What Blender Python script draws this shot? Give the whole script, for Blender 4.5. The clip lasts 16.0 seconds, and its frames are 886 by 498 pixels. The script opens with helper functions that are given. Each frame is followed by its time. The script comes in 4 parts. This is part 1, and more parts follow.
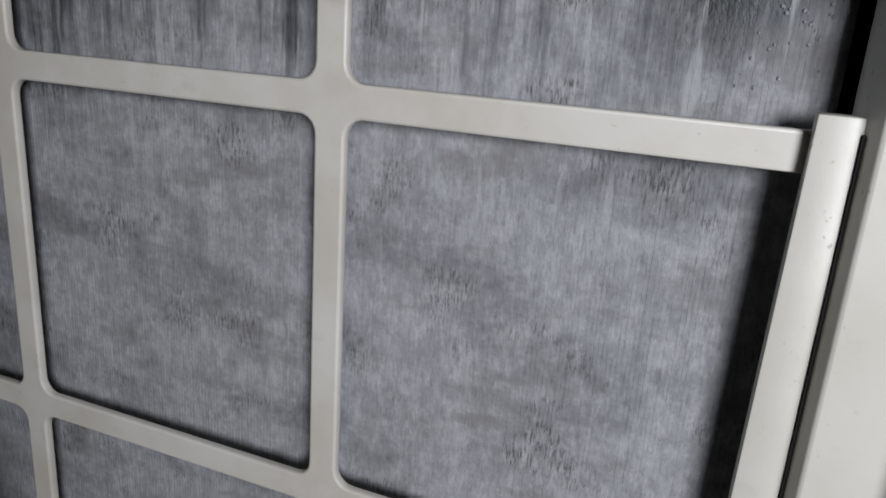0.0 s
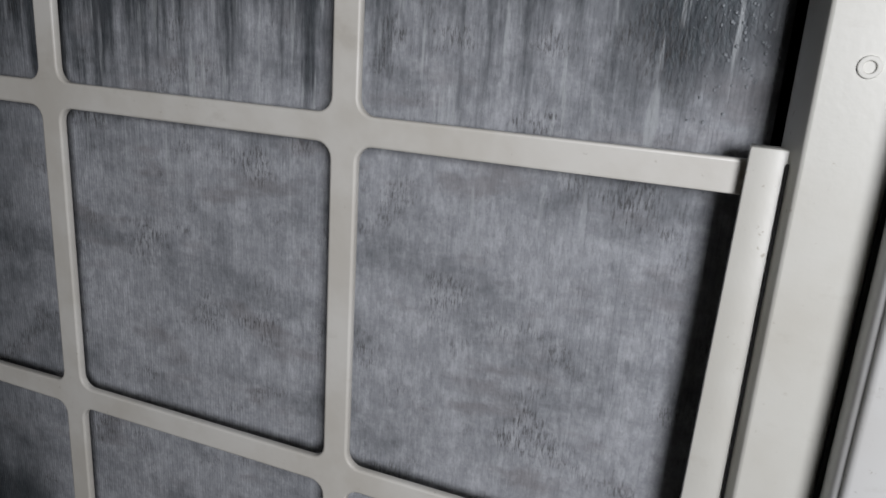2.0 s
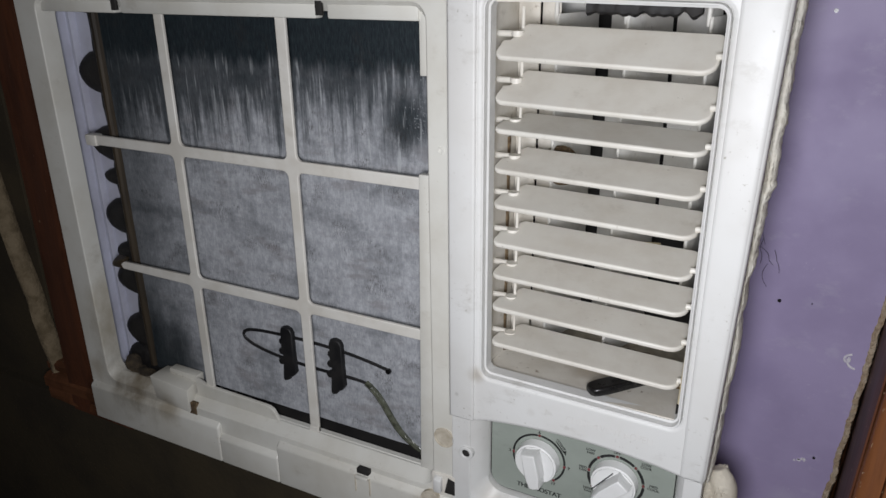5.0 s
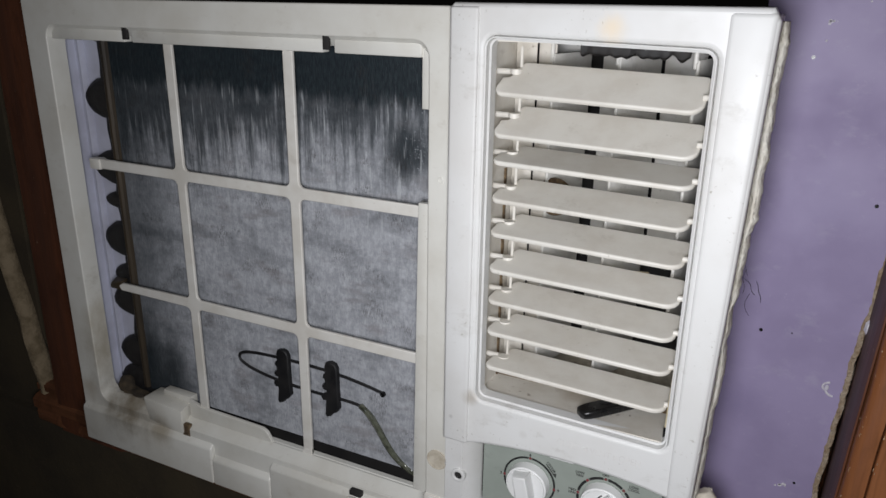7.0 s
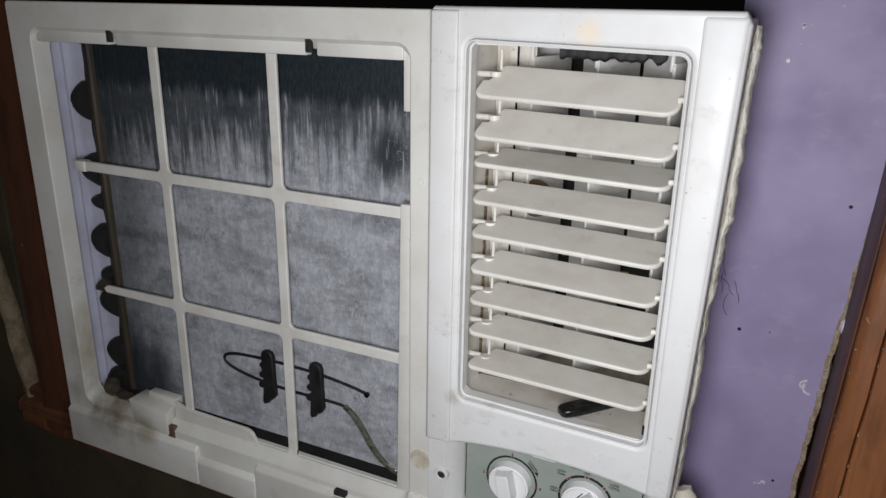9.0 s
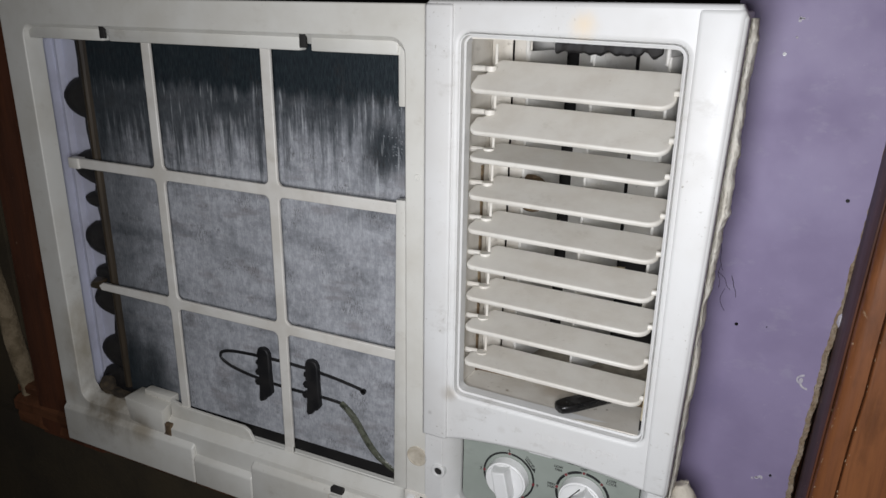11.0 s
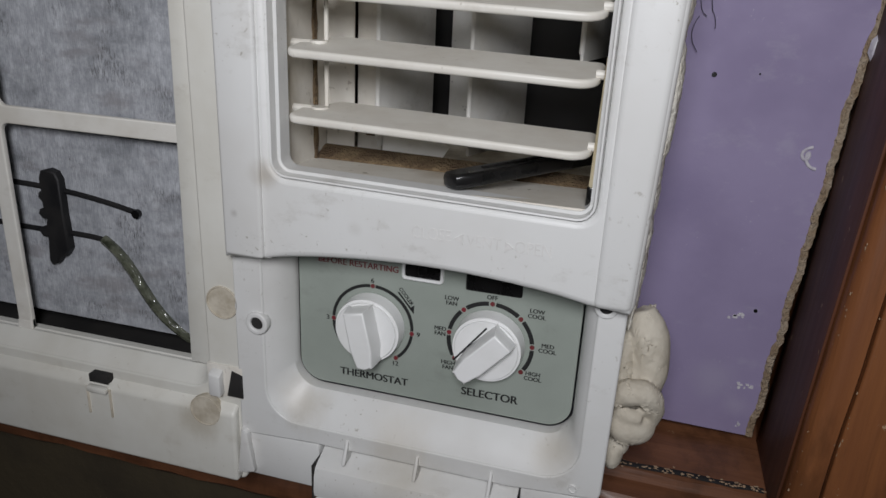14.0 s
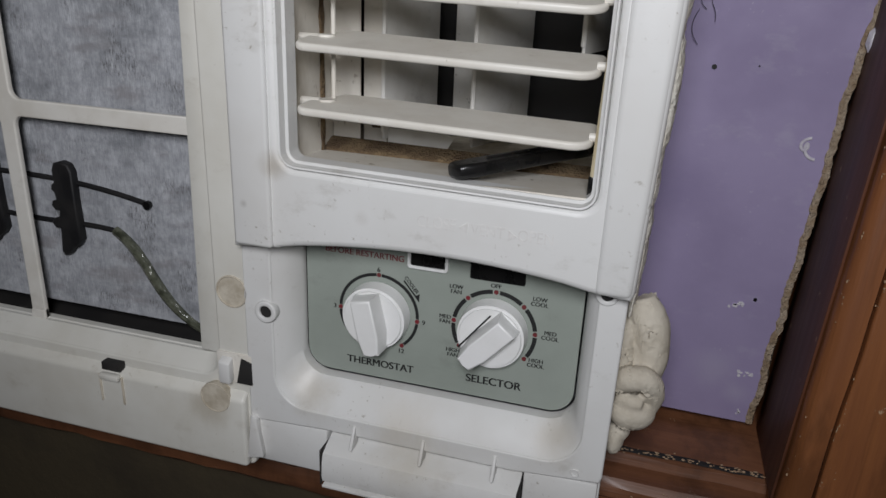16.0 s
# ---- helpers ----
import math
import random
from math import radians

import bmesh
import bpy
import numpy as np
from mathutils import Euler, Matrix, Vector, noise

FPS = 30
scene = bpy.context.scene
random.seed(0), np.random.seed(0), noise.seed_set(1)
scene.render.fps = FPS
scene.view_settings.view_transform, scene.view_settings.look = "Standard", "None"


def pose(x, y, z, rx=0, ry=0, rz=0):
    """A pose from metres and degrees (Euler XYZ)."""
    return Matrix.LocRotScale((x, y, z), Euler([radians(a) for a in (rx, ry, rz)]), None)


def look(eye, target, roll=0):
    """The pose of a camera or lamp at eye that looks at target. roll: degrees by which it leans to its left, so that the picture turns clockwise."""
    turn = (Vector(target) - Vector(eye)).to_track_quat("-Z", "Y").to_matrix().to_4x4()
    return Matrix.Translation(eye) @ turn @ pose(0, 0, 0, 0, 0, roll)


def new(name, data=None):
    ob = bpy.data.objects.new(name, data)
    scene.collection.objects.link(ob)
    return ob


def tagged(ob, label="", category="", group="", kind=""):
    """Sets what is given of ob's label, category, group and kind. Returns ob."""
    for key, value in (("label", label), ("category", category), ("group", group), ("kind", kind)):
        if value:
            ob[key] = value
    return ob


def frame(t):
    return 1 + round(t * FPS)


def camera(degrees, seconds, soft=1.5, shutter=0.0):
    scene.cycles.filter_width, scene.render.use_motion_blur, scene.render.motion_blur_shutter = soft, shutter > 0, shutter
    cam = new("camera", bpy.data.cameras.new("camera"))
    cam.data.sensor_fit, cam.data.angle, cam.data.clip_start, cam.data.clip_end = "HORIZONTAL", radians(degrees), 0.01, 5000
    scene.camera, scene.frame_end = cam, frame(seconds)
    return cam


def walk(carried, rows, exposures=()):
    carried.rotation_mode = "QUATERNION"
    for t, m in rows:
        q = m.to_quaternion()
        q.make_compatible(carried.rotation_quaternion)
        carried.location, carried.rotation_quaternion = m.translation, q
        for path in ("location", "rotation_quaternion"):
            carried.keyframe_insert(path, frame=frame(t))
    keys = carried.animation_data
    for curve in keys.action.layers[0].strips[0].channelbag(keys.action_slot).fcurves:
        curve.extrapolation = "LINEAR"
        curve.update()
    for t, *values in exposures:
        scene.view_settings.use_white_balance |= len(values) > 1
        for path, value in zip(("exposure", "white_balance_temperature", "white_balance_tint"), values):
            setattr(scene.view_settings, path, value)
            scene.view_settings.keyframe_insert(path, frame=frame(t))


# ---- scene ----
cam = camera(62.4, 16.0, soft=1.5, shutter=0.5)
PATH = [
    (0, (0.404, -0.169, 1.175), (-0.286, 1.62, 0.604), 4.0),
    (0.5, (0.406, -0.179, 1.177), (-0.292, 1.614, 0.628), 4.1),
    (1, (0.41, -0.183, 1.183), (-0.291, 1.606, 0.629), 3.9),
    (1.5, (0.411, -0.196, 1.184), (-0.295, 1.594, 0.637), 4.2),
    (2, (0.415, -0.198, 1.185), (-0.273, 1.597, 0.632), 3.9),
    (2.5, (0.422, -0.208, 1.187), (-0.282, 1.577, 0.624), 3.3),
    (3, (0.425, -0.221, 1.19), (-0.294, 1.559, 0.63), 3.4),
    (3.5, (0.436, -0.247, 1.197), (-0.285, 1.54, 0.664), 3.3),
    (4, (0.522, -0.354, 1.251), (-0.26, 1.374, 0.614), 2.1),
    (4.5, (0.633, -0.434, 1.282), (-0.175, 1.249, 0.565), 1.5),
    (5, (0.675, -0.451, 1.308), (-0.18, 1.205, 0.583), -0.6),
    (7.5, (0.674, -0.477, 1.312), (-0.146, 1.232, 0.676), 1.0),
    (8, (0.677, -0.477, 1.312), (-0.139, 1.229, 0.662), 0.8),
    (8.5, (0.678, -0.479, 1.312), (-0.136, 1.232, 0.673), 0.9),
    (9, (0.683, -0.477, 1.312), (-0.122, 1.24, 0.675), 1.0),
    (11.5, (0.684, -0.473, 1.308), (-0.113, 1.242, 0.658), 0.8),
    (12, (0.685, -0.463, 1.289), (-0.074, 1.238, 0.56), 1.1),
    (12.5, (0.676, -0.416, 1.203), (0.005, 1.344, 0.529), 1.6),
    (13, (0.647, -0.313, 1.098), (0.125, 1.44, 0.29), 1.7),
    (13.5, (0.636, -0.306, 1.102), (0.131, 1.495, 0.393), 2.8),
    (14, (0.641, -0.303, 1.106), (0.149, 1.507, 0.412), 2.8),
    (14.5, (0.639, -0.304, 1.105), (0.139, 1.507, 0.418), 3.0),
    (15, (0.643, -0.304, 1.101), (0.174, 1.507, 0.393), 3.2),
    (15.5, (0.642, -0.306, 1.104), (0.16, 1.503, 0.401), 2.9),
    (16, (0.643, -0.311, 1.106), (0.142, 1.492, 0.399), 2.6),
]
EXPOSURES = [(0, 0.04), (1.0, -0.06), (3.4, -0.12), (4.0, -0.72), (4.5, -0.05), (9, 0.0), (12, 0.0), (12.5, 0.2), (13.0, 0.02), (13.5, -0.25), (16, -0.29)]
walk(cam, [(t, look(eye, target, roll)) for t, eye, target, roll in PATH], EXPOSURES)

# ---- light: a small torch beside the eye, and an added fill for the dim room ----
world = bpy.data.worlds.new("world")
scene.world = world
world.use_nodes = True
world.node_tree.nodes["Background"].inputs[0].default_value = (1.0, 0.93, 0.85, 1)
world.node_tree.nodes["Background"].inputs[1].default_value = 0.002
torch = bpy.data.lights.new("torch", "AREA")
torch.shape, torch.size, torch.energy, torch.color = "DISK", 0.17, 3.28, (0.955, 0.965, 1.012)
new("torch", torch).matrix_world = look((0.652, -0.478, 1.245), (0.46, 0.0, 1.06))
# weak fill added overhead to lift the shadows, no real source
fill_light = bpy.data.lights.new("room_fill", "AREA")
fill_light.shape, fill_light.size, fill_light.energy, fill_light.color = "DISK", 0.3, 0.40, (1.0, 0.95, 0.9)
new("room_fill", fill_light).matrix_world = look((0.9, -1.6, 2.45), (0.6, -0.9, 0.0))


# ---- materials ----
def shader(name):
    m = bpy.data.materials.new(name)
    m.use_nodes = True
    nt = m.node_tree
    b = nt.nodes["Principled BSDF"]
    pos = nt.nodes.new("ShaderNodeNewGeometry").outputs["Position"]
    return m, nt, b, pos


def link(nt, a, b):
    nt.links.new(a, b)


def noise_of(nt, pos, scale, stretch=(1, 1, 1), detail=4, rough=0.6, shift=(0, 0, 0)):
    mp = nt.nodes.new("ShaderNodeMapping")
    mp.inputs["Scale"].default_value = stretch
    mp.inputs["Location"].default_value = shift
    link(nt, pos, mp.inputs["Vector"])
    n = nt.nodes.new("ShaderNodeTexNoise")
    n.inputs["Scale"].default_value, n.inputs["Detail"].default_value, n.inputs["Roughness"].default_value = scale, detail, rough
    link(nt, mp.outputs[0], n.inputs["Vector"])
    return n.outputs["Fac"]


def ramp(nt, v, lo, hi, a=0.0, b=1.0):
    r = nt.nodes.new("ShaderNodeMapRange")
    r.interpolation_type = "SMOOTHSTEP"
    for key, val in zip(("From Min", "From Max", "To Min", "To Max"), (lo, hi, a, b)):
        r.inputs[key].default_value = val
    link(nt, v, r.inputs["Value"])
    return r.outputs[0]


def maths(nt, op, a, b):
    n = nt.nodes.new("ShaderNodeMath")
    n.operation = op
    for i, v in enumerate((a, b)):
        if isinstance(v, (int, float)):
            n.inputs[i].default_value = v
        else:
            link(nt, v, n.inputs[i])
    return n.outputs[0]


def mixed(nt, f, a, b):
    n = nt.nodes.new("ShaderNodeMix")
    n.data_type = "RGBA"
    if isinstance(f, (int, float)):
        n.inputs[0].default_value = f
    else:
        link(nt, f, n.inputs[0])
    for i, v in ((6, a), (7, b)):
        if isinstance(v, tuple):
            n.inputs[i].default_value = (*v, 1)
        else:
            link(nt, v, n.inputs[i])
    return n.outputs[2]


def bumped(nt, b, v, strength, distance):
    n = nt.nodes.new("ShaderNodeBump")
    n.inputs["Strength"].default_value, n.inputs["Distance"].default_value = strength, distance
    link(nt, v, n.inputs["Height"])
    link(nt, n.outputs[0], b.inputs["Normal"])


def surface(name, c1, c2, rough=0.5, scale=30, lo=0.35, hi=0.7, bump=0.1, metal=0.0, stretch=(1, 1, 1), grain=400, dist=0.0006, spots=None, coat=0.0, stains=()):
    """A plain surface: two tones in large clouds, fine grain in relief, and specks of dirt if asked."""
    m, nt, b, pos = shader(name)
    big = noise_of(nt, pos, scale, stretch)
    col = mixed(nt, ramp(nt, big, lo, hi), c1, c2)
    if spots:
        sc, th, sp = spots
        mask = ramp(nt, noise_of(nt, pos, sc, (1, 1, 0.8), 4, 0.62, (3, 1, 2)), th, th + 0.10)
        mask = maths(nt, "MULTIPLY", mask, ramp(nt, noise_of(nt, pos, 22, (1, 1, 1), 2, 0.5, (7, 3, 1)), 0.46, 0.64))
        col = mixed(nt, maths(nt, "MULTIPLY", mask, 0.75), col, sp)
        smear = ramp(nt, noise_of(nt, pos, 38, (1, 1, 1.6), 6, 0.7, (1, 8, 4)), 0.56, 0.72, 0, 0.22)
        col = mixed(nt, smear, col, sp)
    for (px, py, pz), radius, tone, most in stains:
        far = nt.nodes.new("ShaderNodeVectorMath")
        far.operation = "DISTANCE"
        link(nt, pos, far.inputs[0])
        far.inputs[1].default_value = (px, py, pz)
        ragged = maths(nt, "ADD", far.outputs["Value"], maths(nt, "MULTIPLY", noise_of(nt, pos, 45, (1, 1, 0.6), 5, 0.65, (px, 2, 3)), radius * 1.1))
        col = mixed(nt, ramp(nt, ragged, radius * 0.55, radius * 1.5, most, 0), col, tone)
    link(nt, col, b.inputs["Base Color"])
    fine = noise_of(nt, pos, grain, stretch, 2)
    link(nt, ramp(nt, big, 0.3, 0.75, rough - 0.06, rough + 0.1), b.inputs["Roughness"])
    b.inputs["Metallic"].default_value = metal
    b.inputs["Coat Weight"].default_value = coat
    bumped(nt, b, fine, bump, dist)
    return m


M_BEZEL = surface("aged_plastic", (0.66, 0.65, 0.60), (0.58, 0.56, 0.50), 0.42, 14, bump=0.08, spots=(380, 0.645, (0.30, 0.25, 0.18)), stains=(((0.065, 0.01, 0.893), 0.058, (0.13, 0.095, 0.05), 0.9), ((0.040, 0.008, 0.945), 0.045, (0.24, 0.19, 0.11), 0.7), ((0.045, 0.01, 0.985), 0.035, (0.30, 0.24, 0.14), 0.6), ((0.050, 0.012, 1.030), 0.022, (0.12, 0.09, 0.05), 0.7), ((0.425, -0.008, 0.872), 0.02, (0.35, 0.30, 0.22), 0.6), ((0.120, -0.004, 0.878), 0.024, (0.22, 0.17, 0.10), 0.65), ((0.012, 0.0, 0.90), 0.022, (0.34, 0.28, 0.20), 0.5)))
M_SASH = surface("white_plastic", (0.67, 0.67, 0.655), (0.61, 0.60, 0.575), 0.46, 12, bump=0.05, spots=(400, 0.625, (0.26, 0.23, 0.18)), stains=(((0.562, -0.012, 1.297), 0.014, (0.78, 0.60, 0.36), 0.5), ((0.485, 0.008, 0.888), 0.022, (0.45, 0.40, 0.32), 0.6), ((0.620, 0.008, 0.890), 0.020, (0.45, 0.40, 0.32), 0.55), ((0.540, 0.0, 0.884), 0.024, (0.55, 0.50, 0.42), 0.45), ((0.476, -0.010, 1.018), 0.010, (0.30, 0.25, 0.18), 0.6), ((0.520, -0.012, 0.998), 0.005, (0.40, 0.37, 0.33), 0.22), ((0.460, -0.014, 0.998), 0.003, (0.2, 0.18, 0.16), 0.35), ((0.545, -0.006, 0.8625), 0.030, (0.45, 0.40, 0.31), 0.5)))
M_LOUVER = surface("louver_plastic", (0.70, 0.675, 0.615), (0.63, 0.595, 0.53), 0.45, 35, bump=0.06, spots=(300, 0.65, (0.30, 0.26, 0.2)), stains=(((0.607, 0.006, 1.037), 0.007, (0.30, 0.26, 0.20), 0.6), ((0.482, 0.02, 1.068), 0.008, (0.34, 0.28, 0.19), 0.5), ((0.612, 0.03, 1.170), 0.008, (0.36, 0.30, 0.22), 0.45)))
M_GRID = surface("filter_plastic", (0.70, 0.68, 0.63), (0.60, 0.57, 0.51), 0.4, 26, bump=0.1, spots=(420, 0.64, (0.36, 0.32, 0.26)))
M_INNER = surface("duct_plastic", (0.70, 0.67, 0.61), (0.60, 0.56, 0.49), 0.5, 25, bump=0.1, spots=(160, 0.60, (0.16, 0.11, 0.06)), stains=(((0.475, 0.004, 1.06), 0.03, (0.22, 0.17, 0.09), 0.7), ((0.475, 0.004, 1.20), 0.03, (0.30, 0.24, 0.15), 0.5), ((0.55, 0.04, 1.012), 0.03, (0.25, 0.17, 0.09), 0.5)))
M_VANE = surface("vane_plastic", (0.70, 0.69, 0.66), (0.60, 0.58, 0.53), 0.5, 30, bump=0.08, spots=(420, 0.64, (0.05, 0.045, 0.035)))
# near-black colour that holds the shade of hollows, slots, holes and gaps
M_DARK = surface("hollow_shade", (0.012, 0.011, 0.011), (0.02, 0.018, 0.016), 0.8, 30)
M_BLACK = surface("black_plastic", (0.006, 0.006, 0.006), (0.010, 0.009, 0.009), 0.28, 60, bump=0.1)
M_MATT = surface("matt_black_plastic", (0.005, 0.005, 0.006), (0.010, 0.009, 0.009), 0.6, 60, bump=0.3)
M_MASTIC = surface("black_mastic", (0.005, 0.0045, 0.005), (0.013, 0.011, 0.010), 0.62, 60, bump=0.4, grain=120, dist=0.002)
M_LILAC = surface("coated_steel", (0.50, 0.51, 0.60), (0.40, 0.40, 0.47), 0.45, 18, bump=0.08)
M_TUBE = surface("corroded_copper", (0.062, 0.046, 0.029), (0.024, 0.019, 0.014), 0.5, 50, bump=0.3, metal=0.3, stretch=(1, 1, 0.15))
M_PANEL = surface("grey_green_enamel", (0.305, 0.335, 0.300), (0.275, 0.305, 0.270), 0.35, 25, bump=0.03, spots=(200, 0.72, (0.15, 0.16, 0.14)))
M_KNOB = surface("knob_plastic", (0.80, 0.80, 0.79), (0.74, 0.74, 0.72), 0.33, 30, bump=0.04)
M_INK = surface("black_ink", (0.008, 0.008, 0.008), (0.012, 0.012, 0.012), 0.8, 80)
M_RED = surface("dark_red_ink", (0.20, 0.02, 0.03), (0.12, 0.02, 0.02), 0.5, 80)
M_PURPLE = surface("purple_paint", (0.290, 0.243, 0.385), (0.245, 0.203, 0.330), 0.62, 14, bump=0.16, grain=160, dist=0.0008, spots=(420, 0.66, (0.42, 0.40, 0.48)), stains=(((0.700, 0.12, 0.885), 0.020, (0.40, 0.37, 0.47), 0.35), ((0.715, 0.12, 0.870), 0.012, (0.42, 0.39, 0.48), 0.35), ((0.66, 0.12, 1.00), 0.03, (0.20, 0.165, 0.29), 0.4), ((0.70, 0.12, 1.17), 0.05, (0.33, 0.29, 0.44), 0.4)))
M_CHIP = surface("chipped_plaster", (0.62, 0.60, 0.62), (0.45, 0.42, 0.48), 0.8, 200)
M_FIBRE = surface("raw_fibreboard", (0.26, 0.185, 0.115), (0.38, 0.31, 0.23), 0.9, 120, bump=0.9, grain=500, dist=0.003)
M_FOAM = surface("old_foam", (0.78, 0.75, 0.67), (0.64, 0.60, 0.51), 0.85, 70, bump=0.7, grain=260, dist=0.003)
M_CLOTH = surface("cream_cloth", (0.56, 0.515, 0.43), (0.42, 0.375, 0.30), 0.8, 40, bump=0.35, grain=900, dist=0.0008)
M_DIRT = surface("brown_dust", (0.10, 0.062, 0.032), (0.22, 0.155, 0.085), 0.95, 90, bump=1.0, grain=700, dist=0.003)
M_GRIME = surface("dark_grime", (0.030, 0.022, 0.014), (0.085, 0.062, 0.036), 0.9, 120, bump=0.9, grain=600, dist=0.003)
# stained brown, darkened further so the colour takes in shade under the cabinet
M_WALL = surface("stained_shaded_wall", (0.060, 0.045, 0.024), (0.034, 0.025, 0.014), 0.85, 9, bump=0.3, grain=120, dist=0.002)
M_ROOM = surface("room_paint", (0.33, 0.29, 0.33), (0.29, 0.26, 0.29), 0.8, 3)
M_FLOOR = surface("floor_stone", (0.25, 0.23, 0.20), (0.18, 0.17, 0.15), 0.5, 6)
M_SCREW = surface("dull_steel", (0.45, 0.45, 0.46), (0.3, 0.3, 0.31), 0.4, 90, metal=0.8)
M_STICK = surface("ivory_strip", (0.62, 0.54, 0.36), (0.50, 0.41, 0.25), 0.5, 60)
M_SHEATH = surface("clear_sleeve", (0.11, 0.115, 0.085), (0.03, 0.033, 0.022), 0.15, 150, bump=0.5, grain=220, dist=0.002, coat=0.8)
M_WORDS = surface("worn_relief", (0.60, 0.59, 0.57), (0.68, 0.67, 0.65), 0.4, 200)
M_DUSTY = surface("dust_filled_recess", (0.55, 0.50, 0.41), (0.40, 0.35, 0.27), 0.8, 120, bump=0.4)


def wood(name, c1, c2, along=(1, 1, 0.06), rough=0.46):
    m, nt, b, pos = shader(name)
    g = noise_of(nt, pos, 55, along, 6, 0.65)
    fine = noise_of(nt, pos, 260, along, 3)
    col = mixed(nt, ramp(nt, g, 0.3, 0.7), c1, c2)
    col = mixed(nt, ramp(nt, fine, 0.55, 0.75, 0, 0.35), col, (c1[0] * 0.35, c1[1] * 0.32, c1[2] * 0.3))
    chips = ramp(nt, noise_of(nt, pos, 120, (1, 1, 0.6), 6, 0.75, (2, 5, 9)), 0.66, 0.68)
    col = mixed(nt, chips, col, (0.42, 0.27, 0.16))
    worn = ramp(nt, noise_of(nt, pos, 16, (1.6, 1, 0.5), 6, 0.65, (5, 5, 1)), 0.46, 0.62, 0, 0.7)
    col = mixed(nt, worn, col, (c1[0] * 0.4, c1[1] * 0.38, c1[2] * 0.36))
    link(nt, col, b.inputs["Base Color"])
    link(nt, ramp(nt, g, 0.3, 0.8, rough, rough + 0.15), b.inputs["Roughness"])
    b.inputs["Coat Weight"].default_value, b.inputs["Coat Roughness"].default_value = 0.12, 0.25
    rough_relief = maths(nt, "ADD", maths(nt, "MULTIPLY", chips, -1.6), maths(nt, "MULTIPLY", fine, 0.8))
    bumped(nt, b, maths(nt, "ADD", g, rough_relief), 0.5, 0.001)
    return m


M_PLASTER = surface("dirty_plaster", (0.24, 0.185, 0.115), (0.14, 0.105, 0.06), 0.9, 60, bump=0.6, grain=240, dist=0.003)
M_WOOD = wood("varnished_wood", (0.265, 0.100, 0.034), (0.175, 0.060, 0.020))
# a darker brown than M_WOOD, for the left jamb and the rebate
M_WOOD_DARK = wood("dark_varnished_wood", (0.125, 0.042, 0.018), (0.075, 0.026, 0.012), rough=0.6)
M_WOOD_H = wood("varnished_sill_wood", (0.185, 0.075, 0.034), (0.120, 0.046, 0.020), (0.06, 1, 1), 0.5)


